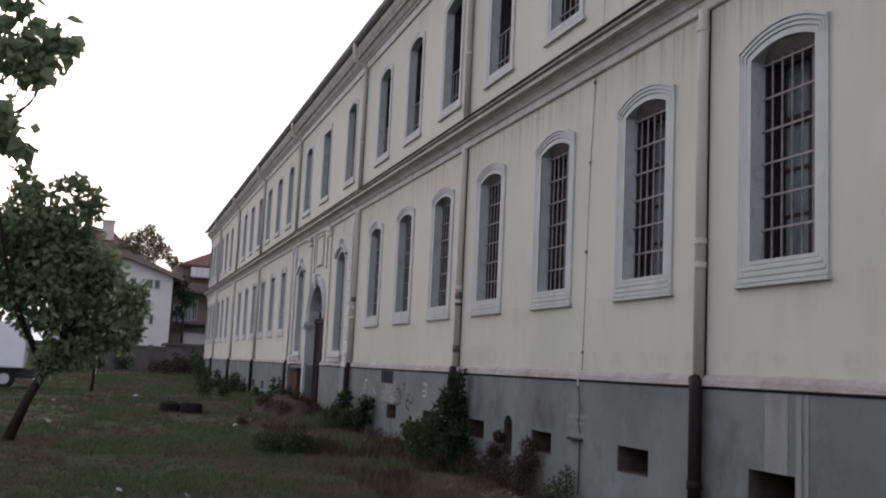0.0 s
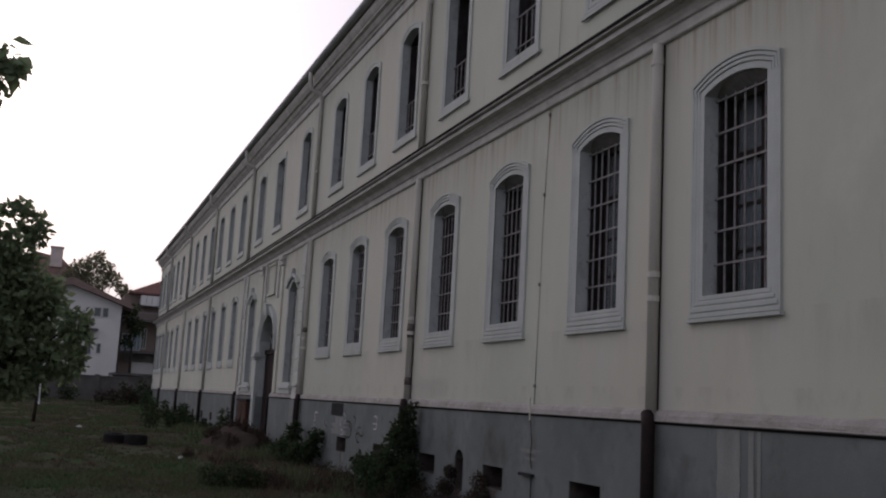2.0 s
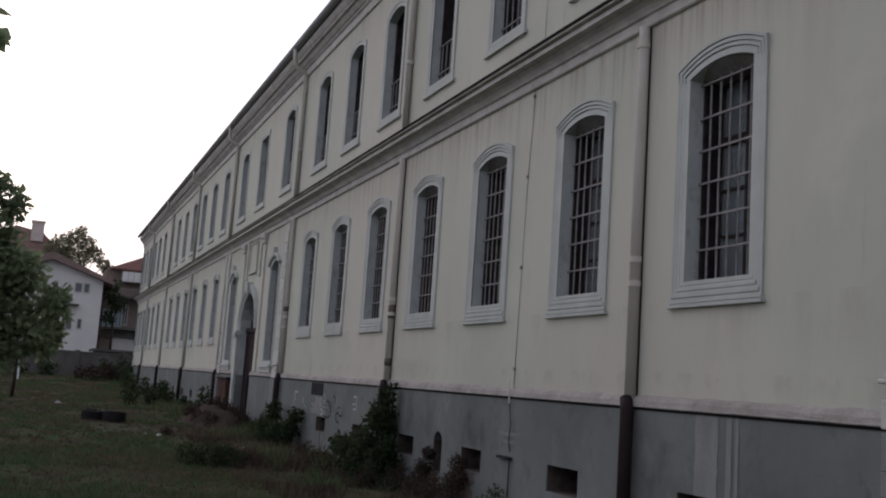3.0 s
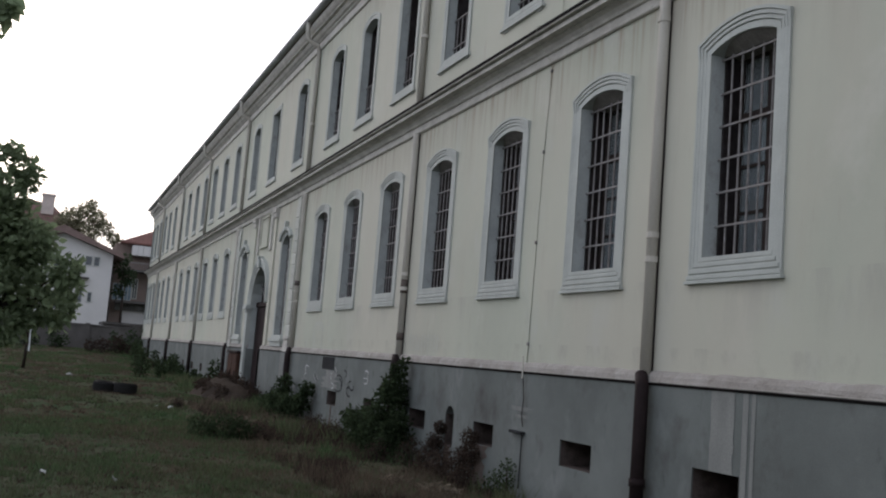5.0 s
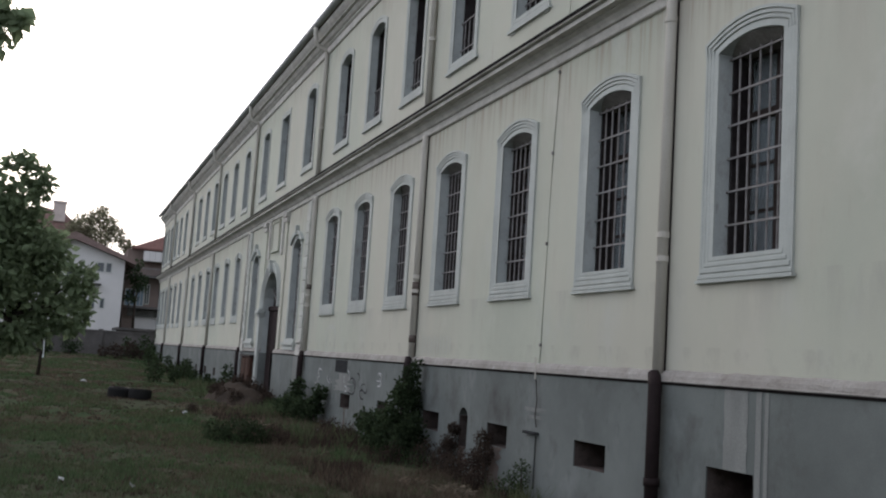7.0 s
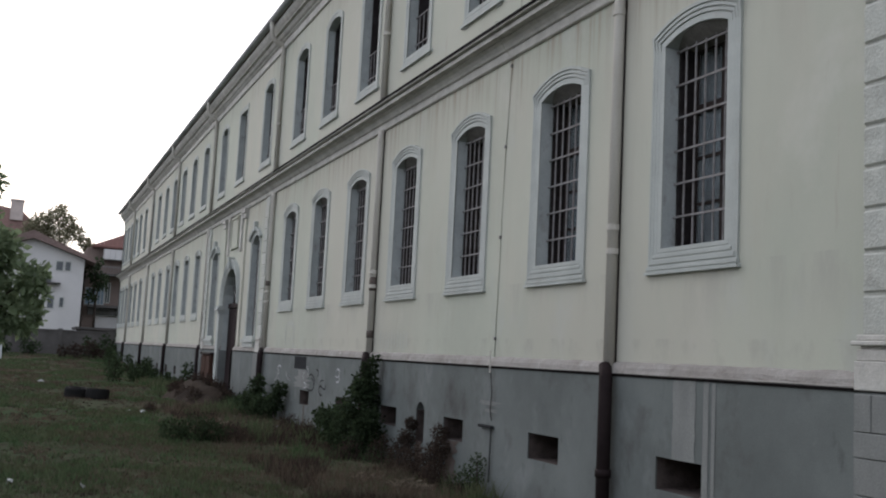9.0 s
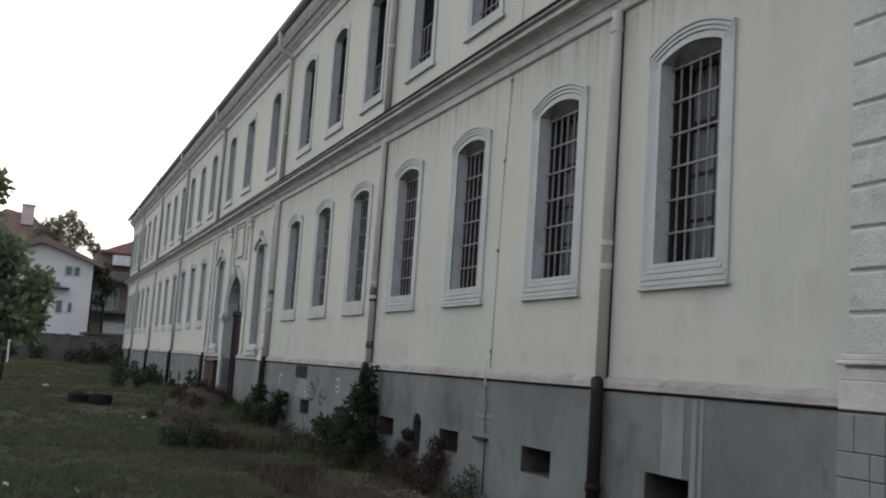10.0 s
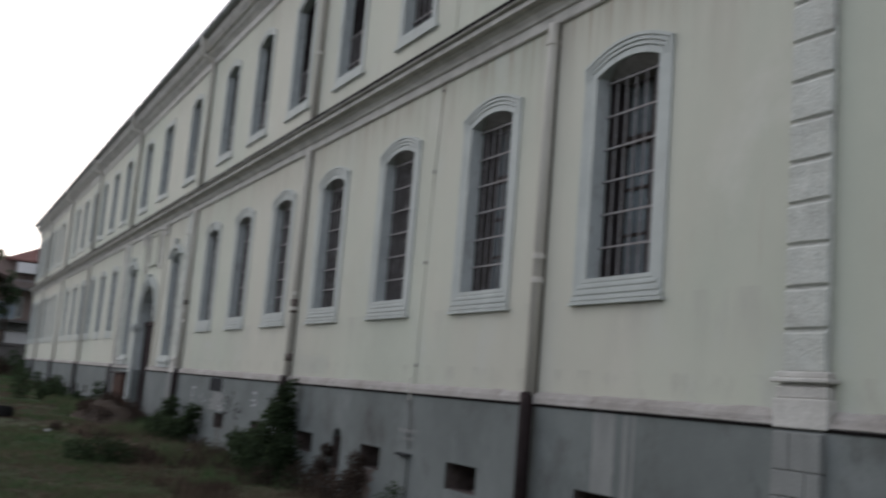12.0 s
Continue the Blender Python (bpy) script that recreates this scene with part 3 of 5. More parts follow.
def window_meshes(prefix, hw, foot, spring, rise, steps, sill_rows, bars_v, bar_top, jamb=None):
    """Meshes of one window type about y = 0."""
    m = {}
    m["architrave"] = to_mesh(prefix + "architrave", moulding(bmesh.new(), frame_path(hw, foot if len(sill_rows) < 3 else foot - 0.21, spring, rise), steps, jamb), TRIM)
    bm = bmesh.new()
    levels = [(z, half, pr) for half, za, zb, pr in sill_rows for z in (zb - 0.004, za + 0.004)]
    loops = [[bm.verts.new(v) for v in ((0.02, -half, z), (-pr, -half, z), (-pr, half, z), (0.02, half, z))] for z, half, pr in levels]
    for p, q in zip(loops, loops[1:]):
        for k in range(4):
            bm.faces.new((p[k], p[(k + 1) % 4], q[(k + 1) % 4], q[k]))
    bm.faces.new(loops[0])
    bm.faces.new(loops[-1])
    m["sill"] = to_mesh(prefix + "sill", bm, TRIM)
    # sash: frame, centre post and cross rails at x = 0.30
    top = spring + rise
    xa, xb = 0.34, 0.39
    m["sash"] = to_mesh(prefix + "sash", ring(bmesh.new(), xa, xb, -hw, hw, foot, top, 0.06, 0.08, rise + 0.03), SASH)
    zt = foot + (spring - foot) * 0.68
    m["mullion"] = to_mesh(prefix + "mullion", boxes(((xa - 0.005, -0.045, foot + 0.06), (xb - 0.002, 0.045, spring)), bevel=0.005), SASH)
    m["transom"] = to_mesh(prefix + "transom", boxes(((xa - 0.01, -hw + 0.05, zt), (xb - 0.003, hw - 0.05, zt + 0.09)), bevel=0.005), SASH)
    m["glazing_bar"] = to_mesh(prefix + "glazing_bar", boxes(((xa + 0.01, -hw + 0.05, 0), (xb - 0.01, hw - 0.05, 0.03))), SASH)
    m["rails"] = [foot + (zt - foot) * k / 3 for k in (1, 2)]
    m["pane"] = to_mesh(prefix + "pane", boxes(((0.362, -hw + 0.055, foot + 0.07), (0.368, hw - 0.055, spring))), GLASS)
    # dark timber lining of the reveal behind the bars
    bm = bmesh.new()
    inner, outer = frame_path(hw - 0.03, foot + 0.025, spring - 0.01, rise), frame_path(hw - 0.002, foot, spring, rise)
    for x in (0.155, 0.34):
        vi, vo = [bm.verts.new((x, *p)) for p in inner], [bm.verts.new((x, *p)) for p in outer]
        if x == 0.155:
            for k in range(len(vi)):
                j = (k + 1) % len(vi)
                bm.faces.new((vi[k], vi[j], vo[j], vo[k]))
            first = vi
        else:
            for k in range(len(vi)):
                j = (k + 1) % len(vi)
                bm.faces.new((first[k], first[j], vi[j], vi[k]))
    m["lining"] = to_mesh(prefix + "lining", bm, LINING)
    if bars_v:
        m["bar_v"] = to_mesh(prefix + "bar_v", tube(bmesh.new(), [(0.145, 0, foot - 0.02), (0.145, 0, bar_top)], 0.011, 6), IRON)
        m["bar_h"] = to_mesh(prefix + "bar_h", boxes(((0.122, -hw - 0.02, -0.010), (0.134, hw + 0.02, 0.010))), IRON)
    return m


LOWM = window_meshes("lower_", 0.475, 2.76, 4.78, 0.10, LOW_STEPS,
                     [(0.53, 2.727, 2.773, 0.016), (0.545, 2.711, 2.729, 0.010), (0.585, 2.675, 2.713, 0.024), (0.60, 2.657, 2.677, 0.014), (0.635, 2.613, 2.659, 0.032), (0.65, 2.593, 2.615, 0.020), (0.675, 2.557, 2.595, 0.038), (0.672, 2.545, 2.559, 0.028), (0.695, 2.512, 2.547, 0.050)], 6, 4.80, LOW_JAMB)
# sloping head of the reveal, coloured as if in shade
LOWM["lintel"] = to_mesh("lintel", profile(bmesh.new(), [(0.012, 4.895), (0.02, 4.868), (0.15, 4.775), (0.45, 4.77), (0.45, 4.895)], -0.472, 0.472), SHADED_SOFFIT)
UPM = window_meshes("upper_", 0.475, 6.65, 8.64, 0.13, UP_STEPS, [(0.56, 6.59, 6.655, 0.018), (0.57, 6.575, 6.592, 0.010), (0.63, 6.525, 6.577, 0.030), (0.64, 6.51, 6.527, 0.020), (0.685, 6.46, 6.512, 0.048)], 5, 7.40)
GATEWM = window_meshes("bay_", 0.48, 1.95, 4.46, 0.22, UP_STEPS, [(0.60, 1.86, 1.96, 0.06), (0.72, 1.78, 1.862, 0.11), (0.68, 1.65, 1.782, 0.07)], 6, 4.57)
WIDEM = window_meshes("wide_", 0.50, 6.65, 8.72, 0.0, UP_STEPS, [(0.60, 6.57, 6.655, 0.03), (0.68, 6.49, 6.572, 0.05)], 0, 0)


def place_window(name, y, m, nv, hs, hw):
    w = part(name, m["sash"], None, building, at=(0, y - 26, 0))
    for z in m["rails"]:
        part("glazing_bar", m["glazing_bar"], None, w, at=(0, 0, z))
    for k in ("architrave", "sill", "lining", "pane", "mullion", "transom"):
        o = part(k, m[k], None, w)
        if k == "pane":
            o.visible_shadow = False
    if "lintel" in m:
        part("lintel", m["lintel"], None, w, "sloping plaster head of the reveal with its shade put into the colour")
    if nv and "bar_v" in m:
        for k in range(nv):
            part("vertical_bar", m["bar_v"], None, w, at=(0, -hw + 0.063 + k * (2 * hw - 0.2) / (nv - 1), 0))
        for z in hs:
            o = part("cross_bar", m["bar_h"], None, w, at=(0, 0, z))
            o.rotation_euler = (random.uniform(-0.004, 0.004), 0, 0)
    return w


LOW_H = [3.085 + 0.328 * k for k in range(5)] + [4.74]
# strips added behind the glass to paint in the sheen of the panes
SHEEN_STRIPS = {}
crnd = random.Random(17)
for i in range(len(LOWER)):
    SHEEN_STRIPS[i] = [(-0.38, -0.06, 2.86, crnd.choice((4.1, 4.5, 4.65))), (0.07, crnd.choice((0.22, 0.36)), 2.86 + crnd.choice((0, 0.5)), crnd.choice((3.5, 4.1, 4.6)))][crnd.choice((0, 0, 0, 1)):]
for i, y in enumerate(LOWER):
    w = place_window("barred_window", y, LOWM, 6, LOW_H, 0.475)
    for a, d, z0, z1 in SHEEN_STRIPS.get(i, ()):
        bm = bmesh.new()
        cols = [[bm.verts.new((0.41 + 0.012 * math.sin(k * 2.1), a + (d - a) * k / 8, z)) for k in range(9)] for z in (z0, z1)]
        for k in range(8):
            bm.faces.new((cols[0][k], cols[0][k + 1], cols[1][k + 1], cols[1][k]))
        part("sheen_strip", bm, PANESHEEN, w, "grey-blue strip behind the panes in place of their reflection")
for y in UPPER:
    if y == GATE:
        place_window("upper_window", y, WIDEM, 0, [], 0.50)
    else:
        place_window("upper_window", y, UPM, 5, [6.88, 7.37], 0.475)
for y in BAY_W:
    place_window("bay_window", y, GATEWM, 6, [2.32 + 0.33 * k for k in range(7)], 0.48)


# ---- pipes ----
def build_pipe(y):
    bm = bmesh.new()
    tube(bm, [(-0.054, y, 1.62), (-0.054, y, 5.45), (-0.054, y, 5.57)], [0.062, 0.062, 0.062], 12)
    lo = bpart("downpipe", bm, PIPE, "cream-painted sheet downpipe", True)
    # dark strip drawn in for the shadow gap between pipe and wall
    if y < 14:
        bpart("gap_shadow_strip", boxes(((-0.020, y - 0.062, 1.62), (-0.006, y - 0.054, 5.55))), CASTIRON, "dark strip in place of the shadow between pipe and wall", parent=lo)
    for z in (2.80, 3.05, 5.36):
        bm = bmesh.new()
        tube(bm, [(-0.054, y, z - 0.03), (-0.054, y, z + 0.03)], 0.073, 12)
        box(bm, (-0.07, y - 0.02, z - 0.015), (0.01, y + 0.02, z + 0.015))
        bpart("pipe_collar", bm, PIPE, parent=lo)
    bm = bmesh.new()
    tube(bm, [(-0.15, y - 0.10, ground_z(-0.2, y) - 0.05), (-0.15, y - 0.10, 1.49), (-0.10, y, 1.62)], [0.070, 0.070, 0.066], 12)
    tube(bm, [(-0.15, y - 0.10, 0.51), (-0.15, y - 0.10, 0.59)], 0.082, 12)
    bpart("foot_pipe", bm, CASTIRON, "dark brown cast-iron pipe foot", True)
    bm = bmesh.new()
    tube(bm, [(-0.06, y, 5.99), (-0.06, y, 9.30), (-0.10, y, 9.41), (-0.32, y, 9.50), (-0.37, y, 9.58), (-0.40, y, 9.78), (-0.40, y, 10.03)], 0.058, 10)
    up = bpart("upper_downpipe", bm, PIPE, "downpipe with a swan neck under the gutter", True)
    for z in (7.35, 8.9):
        bm = bmesh.new()
        tube(bm, [(-0.054, y, z - 0.03), (-0.054, y, z + 0.03)], 0.072, 10)
        bpart("pipe_collar", bm, PIPE, parent=up)


for y in (5.42, 13.1, 21.3, 30.8, 39.5, 48.5, 57.8):
    build_pipe(y)
for y, z0, z1 in ((13.1, 2.72, 2.96), (13.1, 1.90, 2.03), (21.3, 3.2, 3.32)):
    bpart("rusted_joint", tube(bmesh.new(), [(-0.054, y, z0), (-0.056, y, (z0 + z1) / 2), (-0.054, y, z1)], [0.064, 0.067, 0.064], 12), BRICK, "rusted sleeve where the downpipe was mended", True)


# ---- corner strips of rusticated blocks ----
def build_quoins(yc, low, top):
    n, h = int((top - low) / 0.309), 0.309
    base = boxes(((-0.088, yc - 0.25, 1.53), (0.02, yc + 0.25, 1.74)), ((-0.078, yc - 0.235, 1.74), (0.02, yc + 0.235, 1.825)), ((-0.06, yc - 0.215, 1.825), (0.02, yc + 0.215, 1.85)), ((-0.105, yc - 0.27, 1.85), (0.02, yc + 0.27, 1.885)), ((-0.08, yc - 0.235, 1.885), (0.02, yc + 0.235, 1.93)), bevel=0.008) if low < 3 else None
    root = bpart("quoin_strip", boxes(((-0.040, yc - 0.195, low), (0.01, yc + 0.195, top))), QUOIN, "strip of rusticated plaster blocks")
    if base:
        bpart("strip_base", base, BAND, parent=root)
        z = 1.505
        for k, drop in enumerate((0.27, 0.18, 0.26, 0.2, 0.27, 0.24, 0.3, 0.3)):
            cut = yc + (-0.09 if k % 3 else 0.06)
            for ya, yb in ((yc - 0.22, cut - 0.002), (cut + 0.002, yc + 0.22)):
                bpart("plinth_block", boxes(((-0.115 - 0.004 * (k % 3 == 1), ya, z - drop + 0.005), (-0.05, yb, z)), bevel=0.006), PALE, parent=root)
            z -= drop
    meshes = []
    for v in range(5):
        q = box(bmesh.new(), (-0.062, -0.20, 0.010), (-0.03, 0.20, h - 0.010), 0.016)
        bmesh.ops.subdivide_edges(q, edges=q.edges[:], cuts=2, use_grid_fill=True)
        for w in q.verts:
            if w.co.x < -0.035:
                w.co += Vector((noise.noise((w.co.y * 9 + v * 7, w.co.z * 9, yc)), noise.noise((w.co.z * 12, v * 5, w.co.y * 12)), noise.noise((w.co.y * 12 + v, 3, w.co.z * 12)))) * 0.008
        meshes.append(to_mesh("quoin_block", q, QUOIN))
    for k in range(n):
        part("quoin_block", meshes[(k * 3 + int(yc)) % 5], None, root, at=(0, yc - 26, low + k * h))


build_quoins(1.87, 1.91, 5.55)
build_quoins(1.87, 6.03, 9.32)
build_quoins(21.95, 1.91, 5.55)
build_quoins(30.55, 1.91, 5.55)


# ---- the gate bay ----
def build_gate():
    bm = bmesh.new()
    moulding(bm, [(y + GATE, z) for y, z in arch_points(0, 1.08, 2.87, 1.08, 20)], [(0, -0.01), (0, 0.06), (0.10, 0.06), (0.11, 0.09), (0.20, 0.09), (0.22, 0.12), (0.28, 0.12), (0.28, -0.01)])
    g = bpart("gate_arch", bm, TRIM, "moulded round arch over the gate")
    bpart("keystone", boxes(((-0.17, GATE - 0.10, 3.93), (0.0, GATE + 0.10, 4.22)), ((-0.19, GATE - 0.13, 4.22), (0.0, GATE + 0.13, 4.28)), bevel=0.012), TRIM, parent=g)
    for y in (GATE + 1.26,):
        p = bpart("gate_pilaster", boxes(((-0.13, y - 0.17, 0.30), (0.02, y + 0.17, 2.64)), ((-0.16, y - 0.19, -0.2), (0.02, y + 0.19, 0.32)), bevel=0.01), TRIM, "pale blue-grey painted pilaster")
        bpart("capital", boxes(((-0.17, y - 0.20, 2.64), (0.02, y + 0.20, 2.72)), ((-0.21, y - 0.24, 2.72), (0.02, y + 0.24, 2.80)), ((-0.18, y - 0.21, 2.80), (0.02, y + 0.21, 2.87)), bevel=0.008), TRIM, parent=p)
    # leaves of the gate
    d = bpart("gate_door", boxes(((0.19, GATE - 1.1, 0.1), (0.25, GATE + 1.1, 2.9))), WOOD, "weathered dark wooden double gate")
    for k in range(14):
        y = GATE - 1.08 + k * 0.156
        bpart("plank", boxes(((0.165, y, 0.12), (0.195, y + 0.145, 2.78)), bevel=0.006), WOOD, parent=d)
    bpart("transom", boxes(((0.13, GATE - 1.1, 2.80), (0.27, GATE + 1.1, 2.95)), bevel=0.01), WOOD, parent=d)
    bm = bmesh.new()
    for a in (30, 60, 90, 120, 150):
        r = radians(a)
        tube(bm, [(0.20, GATE, 2.95), (0.20, GATE + 1.09 * math.cos(r), 2.95 + 1.09 * math.sin(r))], 0.018, 5)
    bpart("fanlight_bars", bm, IRON, parent=d)
    bpart("fanlight_board", boxes(((0.27, GATE - 1.12, 2.9), (0.30, GATE + 1.12, 4.08))), LINING, parent=d)
    bpart("torn_board", boxes(((0.21, GATE - 0.75, 2.96), (0.23, GATE + 0.05, 3.32))), LITTER, "torn white board", parent=d)
    # flat strips and relief panel over the arch
    for y in (24.75, 27.75):
        s = bpart("flat_strip", boxes(((-0.05, y - 0.14, 1.66), (0.01, y + 0.14, 5.60)), bevel=0.006), PLASTER)
        bpart("strip_capital", boxes(((-0.09, y - 0.18, 5.29), (0.01, y + 0.18, 5.43)), ((-0.12, y - 0.21, 5.43), (0.01, y + 0.21, 5.565)), bevel=0.008), BAND, parent=s)
    bm = boxes(((-0.03, 25.77, 4.62), (0.005, 26.73, 5.43)))
    for a, b in (((-0.065, 25.70, 4.54), (0.01, 26.80, 4.62)), ((-0.065, 25.70, 5.43), (0.01, 26.80, 5.50)), ((-0.06, 25.70, 4.62), (0.01, 25.79, 5.43)), ((-0.06, 26.71, 4.62), (0.01, 26.80, 5.43))):
        box(bm, a, b, 0.008)
    bpart("relief_panel", bm, PLASTER, "blank framed relief panel")
    for y in (25.3, 27.2):
        bpart("short_strip", boxes(((-0.055, y - 0.10, 4.4), (0.01, y + 0.10, 5.565)), bevel=0.008), BAND)
    for y in BAY_W:
        bm = bmesh.new()
        moulding(bm, [(y + a, z) for a, z in arch_points(0, 0.64, 4.53, 0.26, 10)], [(0, -0.01), (0, 0.07), (0.05, 0.09), (0.10, 0.09), (0.10, -0.01)])
        box(bm, (-0.11, y - 0.07, 4.76), (0, y + 0.07, 5.04), 0.012)
        bpart("window_hood", bm, TRIM)


build_gate()


# ---- patches, cable and spray marks on the long building ----
def blotch(y0, y1, z0, z1, x, seed, rough=0.25):
    """A flat patch with a wavering outline on a wall."""
    rnd = random.Random(seed)
    bm = bmesh.new()
    n = 9
    left = [(x, y1 - (y1 - y0) * rough * rnd.random() * 0.5, z0 + (z1 - z0) * k / n) for k in range(n + 1)]
    right = [(x, y0 + (y1 - y0) * rough * rnd.random() * 0.5, z0 + (z1 - z0) * k / n) for k in range(n + 1)]
    lv, rv = [bm.verts.new(p) for p in left], [bm.verts.new(p) for p in right]
    for k in range(n):
        bm.faces.new((lv[k], rv[k], rv[k + 1], lv[k + 1]))
    return bm


for i, (y0, y1, z0, z1) in enumerate(((3.96, 4.31, 0.80, 1.52), (3.78, 3.86, 0.35, 1.52), (3.69, 3.74, 0.45, 1.52))):
    bpart("lime_run", blotch(y0, y1, z0, z1, -0.064, 10 + i, 0.10), PALE, "pale lime run below the ledge")
for i, (y0, y1, z0, z1) in enumerate(((9.05, 9.75, -0.1, 0.50), (10.35, 10.75, -0.1, 0.37), (17.05, 17.2, 0.05, 0.5))):
    bpart("bare_patch", blotch(y0, y1, z0, z1, -0.066, 40 + i, 0.7), BRICK, "patch of bare brick where the plaster fell off")
for i, (y0, y1, z0, z1) in enumerate(((16.6, 18.3, 0.85, 1.22), (7.75, 8.6, 1.05, 1.10), (7.9, 8.4, 0.96, 1.00))):
    bpart("lime_patch", blotch(y0, y1, z0, z1, -0.0645, 60 + i, 0.8), PALE)

bm = bmesh.new()
tube(bm, [(-0.006, 8.22, 1.66), (-0.006, 8.18, 3.2), (-0.006, 8.14, 4.4), (-0.006, 8.06, 5.56), (-0.17, 8.03, 5.70), (-0.30, 8.0, 5.83), (-0.325, 7.96, 5.98), (-0.02, 7.85, 6.08), (-0.006, 7.8, 9.3)], 0.0052, 6)
cable = bpart("wall_cable", bm, PLASTER, "thin painted cable down the wall", True)
for y, z in ((8.06, 5.47), (8.14, 4.40), (8.18, 3.21), (8.21, 1.90)):
    bpart("cable_clip", boxes(((-0.03, y - 0.015, z - 0.022), (0, y + 0.015, z + 0.022)), bevel=0.006), IRON, parent=cable)
bm = bmesh.new()
tube(bm, [(-0.11, 8.13, 1.74), (-0.11, 8.11, 1.46)], 0.010, 6)
bpart("conduit_end", bm, PIPE, "bare conduit end", parent=cable)
bpart("cable_tail", tube(bmesh.new(), [(-0.10, 8.11, 1.48), (-0.085, 8.08, 1.2), (-0.09, 8.10, 1.0), (-0.08, 8.07, 0.86)], 0.006, 6), CASTIRON, "dark loose cable tail", parent=cable)
bm = bmesh.new()
tube(bm, [(-0.09, 8.05, 0.76), (-0.09, 8.06, 0.10)], 0.010, 6)
box(bm, (-0.12, 8.02, 0.765), (-0.06, 8.39, 0.80), 0.006)
bpart("earth_rod", bm, BLACK, "iron earthing rod with a short bracket")


def stroke(bm, pts, x, w):
    """A sprayed stroke along points in y and z, in one piece."""
    rows = []
    for k, (y, z) in enumerate(pts):
        (ya, za), (yb, zb) = pts[max(k - 1, 0)], pts[min(k + 1, len(pts) - 1)]
        n = Vector((za - zb, yb - ya)).normalized() * w / 2
        rows.append((bm.verts.new((x, y + n.x, z + n.y)), bm.verts.new((x, y - n.x, z - n.y))))
    for p, q in zip(rows, rows[1:]):
        bm.faces.new((p[0], q[0], q[1], p[1]))


for k in range(5):
    for y, za, zb in ((12.69 - 0.28 * k, 1.70, 2.02), (12.55 - 0.28 * k, 1.74, 1.99)):
        bm = bmesh.new()
        stroke(bm, [(y, za), (y, zb)], -0.004, 0.03)
        bpart("spray_bar", bm, FAINT, "faded grey upright bar")
bm = bmesh.new()
for off in (0.0, 0.05):
    stroke(bm, [(19.3 - off, 1.62), (19.38 - off, 2.1), (19.2, 2.26 - off), (18.75, 2.26 - off), (18.55 + off, 2.1), (18.6 + off, 1.62)], -0.004, 0.035)
stroke(bm, [(19.1, 1.72), (18.8, 1.92), (19.1, 2.08), (18.8, 2.18)], -0.004, 0.03)
bpart("spray_mark", bm, FAINT, "faded grey outline scrawl")
for i, (y, z, s) in enumerate(((18.4, 1.12, 0.32), (17.3, 1.05, 0.3), (16.5, 1.08, 0.34), (14.85, 1.24, 0.22), (19.6, 1.1, 0.3), (15.8, 0.9, 0.2))):
    rnd = random.Random(70 + i)
    bm = bmesh.new()
    for _ in range(3):
        a0, r, cy, cz = rnd.uniform(0, 6), s * rnd.uniform(0.25, 0.7), y + rnd.uniform(-s, s) * 0.6, z + rnd.uniform(-s, s) * 0.5
        p = [(cy + r * math.cos(a0 + k * 0.45) * (1 + 0.12 * k), cz + r * 0.7 * math.sin(a0 + k * 0.45)) for k in range(rnd.choice((5, 7, 9)))]
        stroke(bm, p, -0.0655, rnd.uniform(0.016, 0.035))
    bpart("spray_mark", bm, CHALK if i % 3 != 2 else BLACK, "sprayed scrawl")
bpart("dark_panel", boxes(((-0.068, 17.15, 1.24), (-0.055, 18.1, 1.50))), BLACK, "dark painted rectangle")


# ---- foliage ----
def leaf_cloud(blobs, count, size, seed, droop=0.3, flat=1.0):
    """Many single folded leaves scattered through soft blobs (x, y, z, radius), thinner to the outside."""
    rnd = np.random.default_rng(seed)
    blobs = np.array(blobs, float)
    w = blobs[:, 3] ** 2
    pick = rnd.choice(len(blobs), count, p=w / w.sum())
    d = rnd.normal(size=(count, 3))
    d /= np.linalg.norm(d, axis=1, keepdims=True)
    r = blobs[pick, 3] * rnd.uniform(0.15, 1.0, count) ** 0.5 * rnd.uniform(0.75, 1.08, count)
    c = blobs[pick, :3] + d * r[:, None] * np.array([1, 1, flat])
    s = size * rnd.uniform(0.6, 1.25, count)
    ax = d * 0.6 + rnd.normal(size=(count, 3)) * 0.7
    ax[:, 2] -= droop
    ax /= np.linalg.norm(ax, axis=1, keepdims=True)
    side = np.cross(ax, rnd.normal(size=(count, 3)))
    side /= np.linalg.norm(side, axis=1, keepdims=True) + 1e-9
    up = np.cross(side, ax)
    S = s[:, None]
    v = np.stack([c, c + ax * S * 0.35 + side * S * 0.33 + up * S * 0.10, c + ax * S * 0.62 + side * S * 0.22 + up * S * 0.08, c + ax * S,
                  c + ax * S * 0.62 - side * S * 0.22 + up * S * 0.08, c + ax * S * 0.35 - side * S * 0.33 + up * S * 0.10], 1).reshape(-1, 3)
    base = np.arange(count)[:, None] * 6
    f = np.concatenate([base + np.array([0, 1, 2, 3]), base + np.array([0, 3, 4, 5])], 0)
    me = bpy.data.meshes.new("leaves")
    me.from_pydata(v.tolist(), [], f.tolist())
    return me


def with_mat(me, mat):
    me.materials.append(mat)
    return me


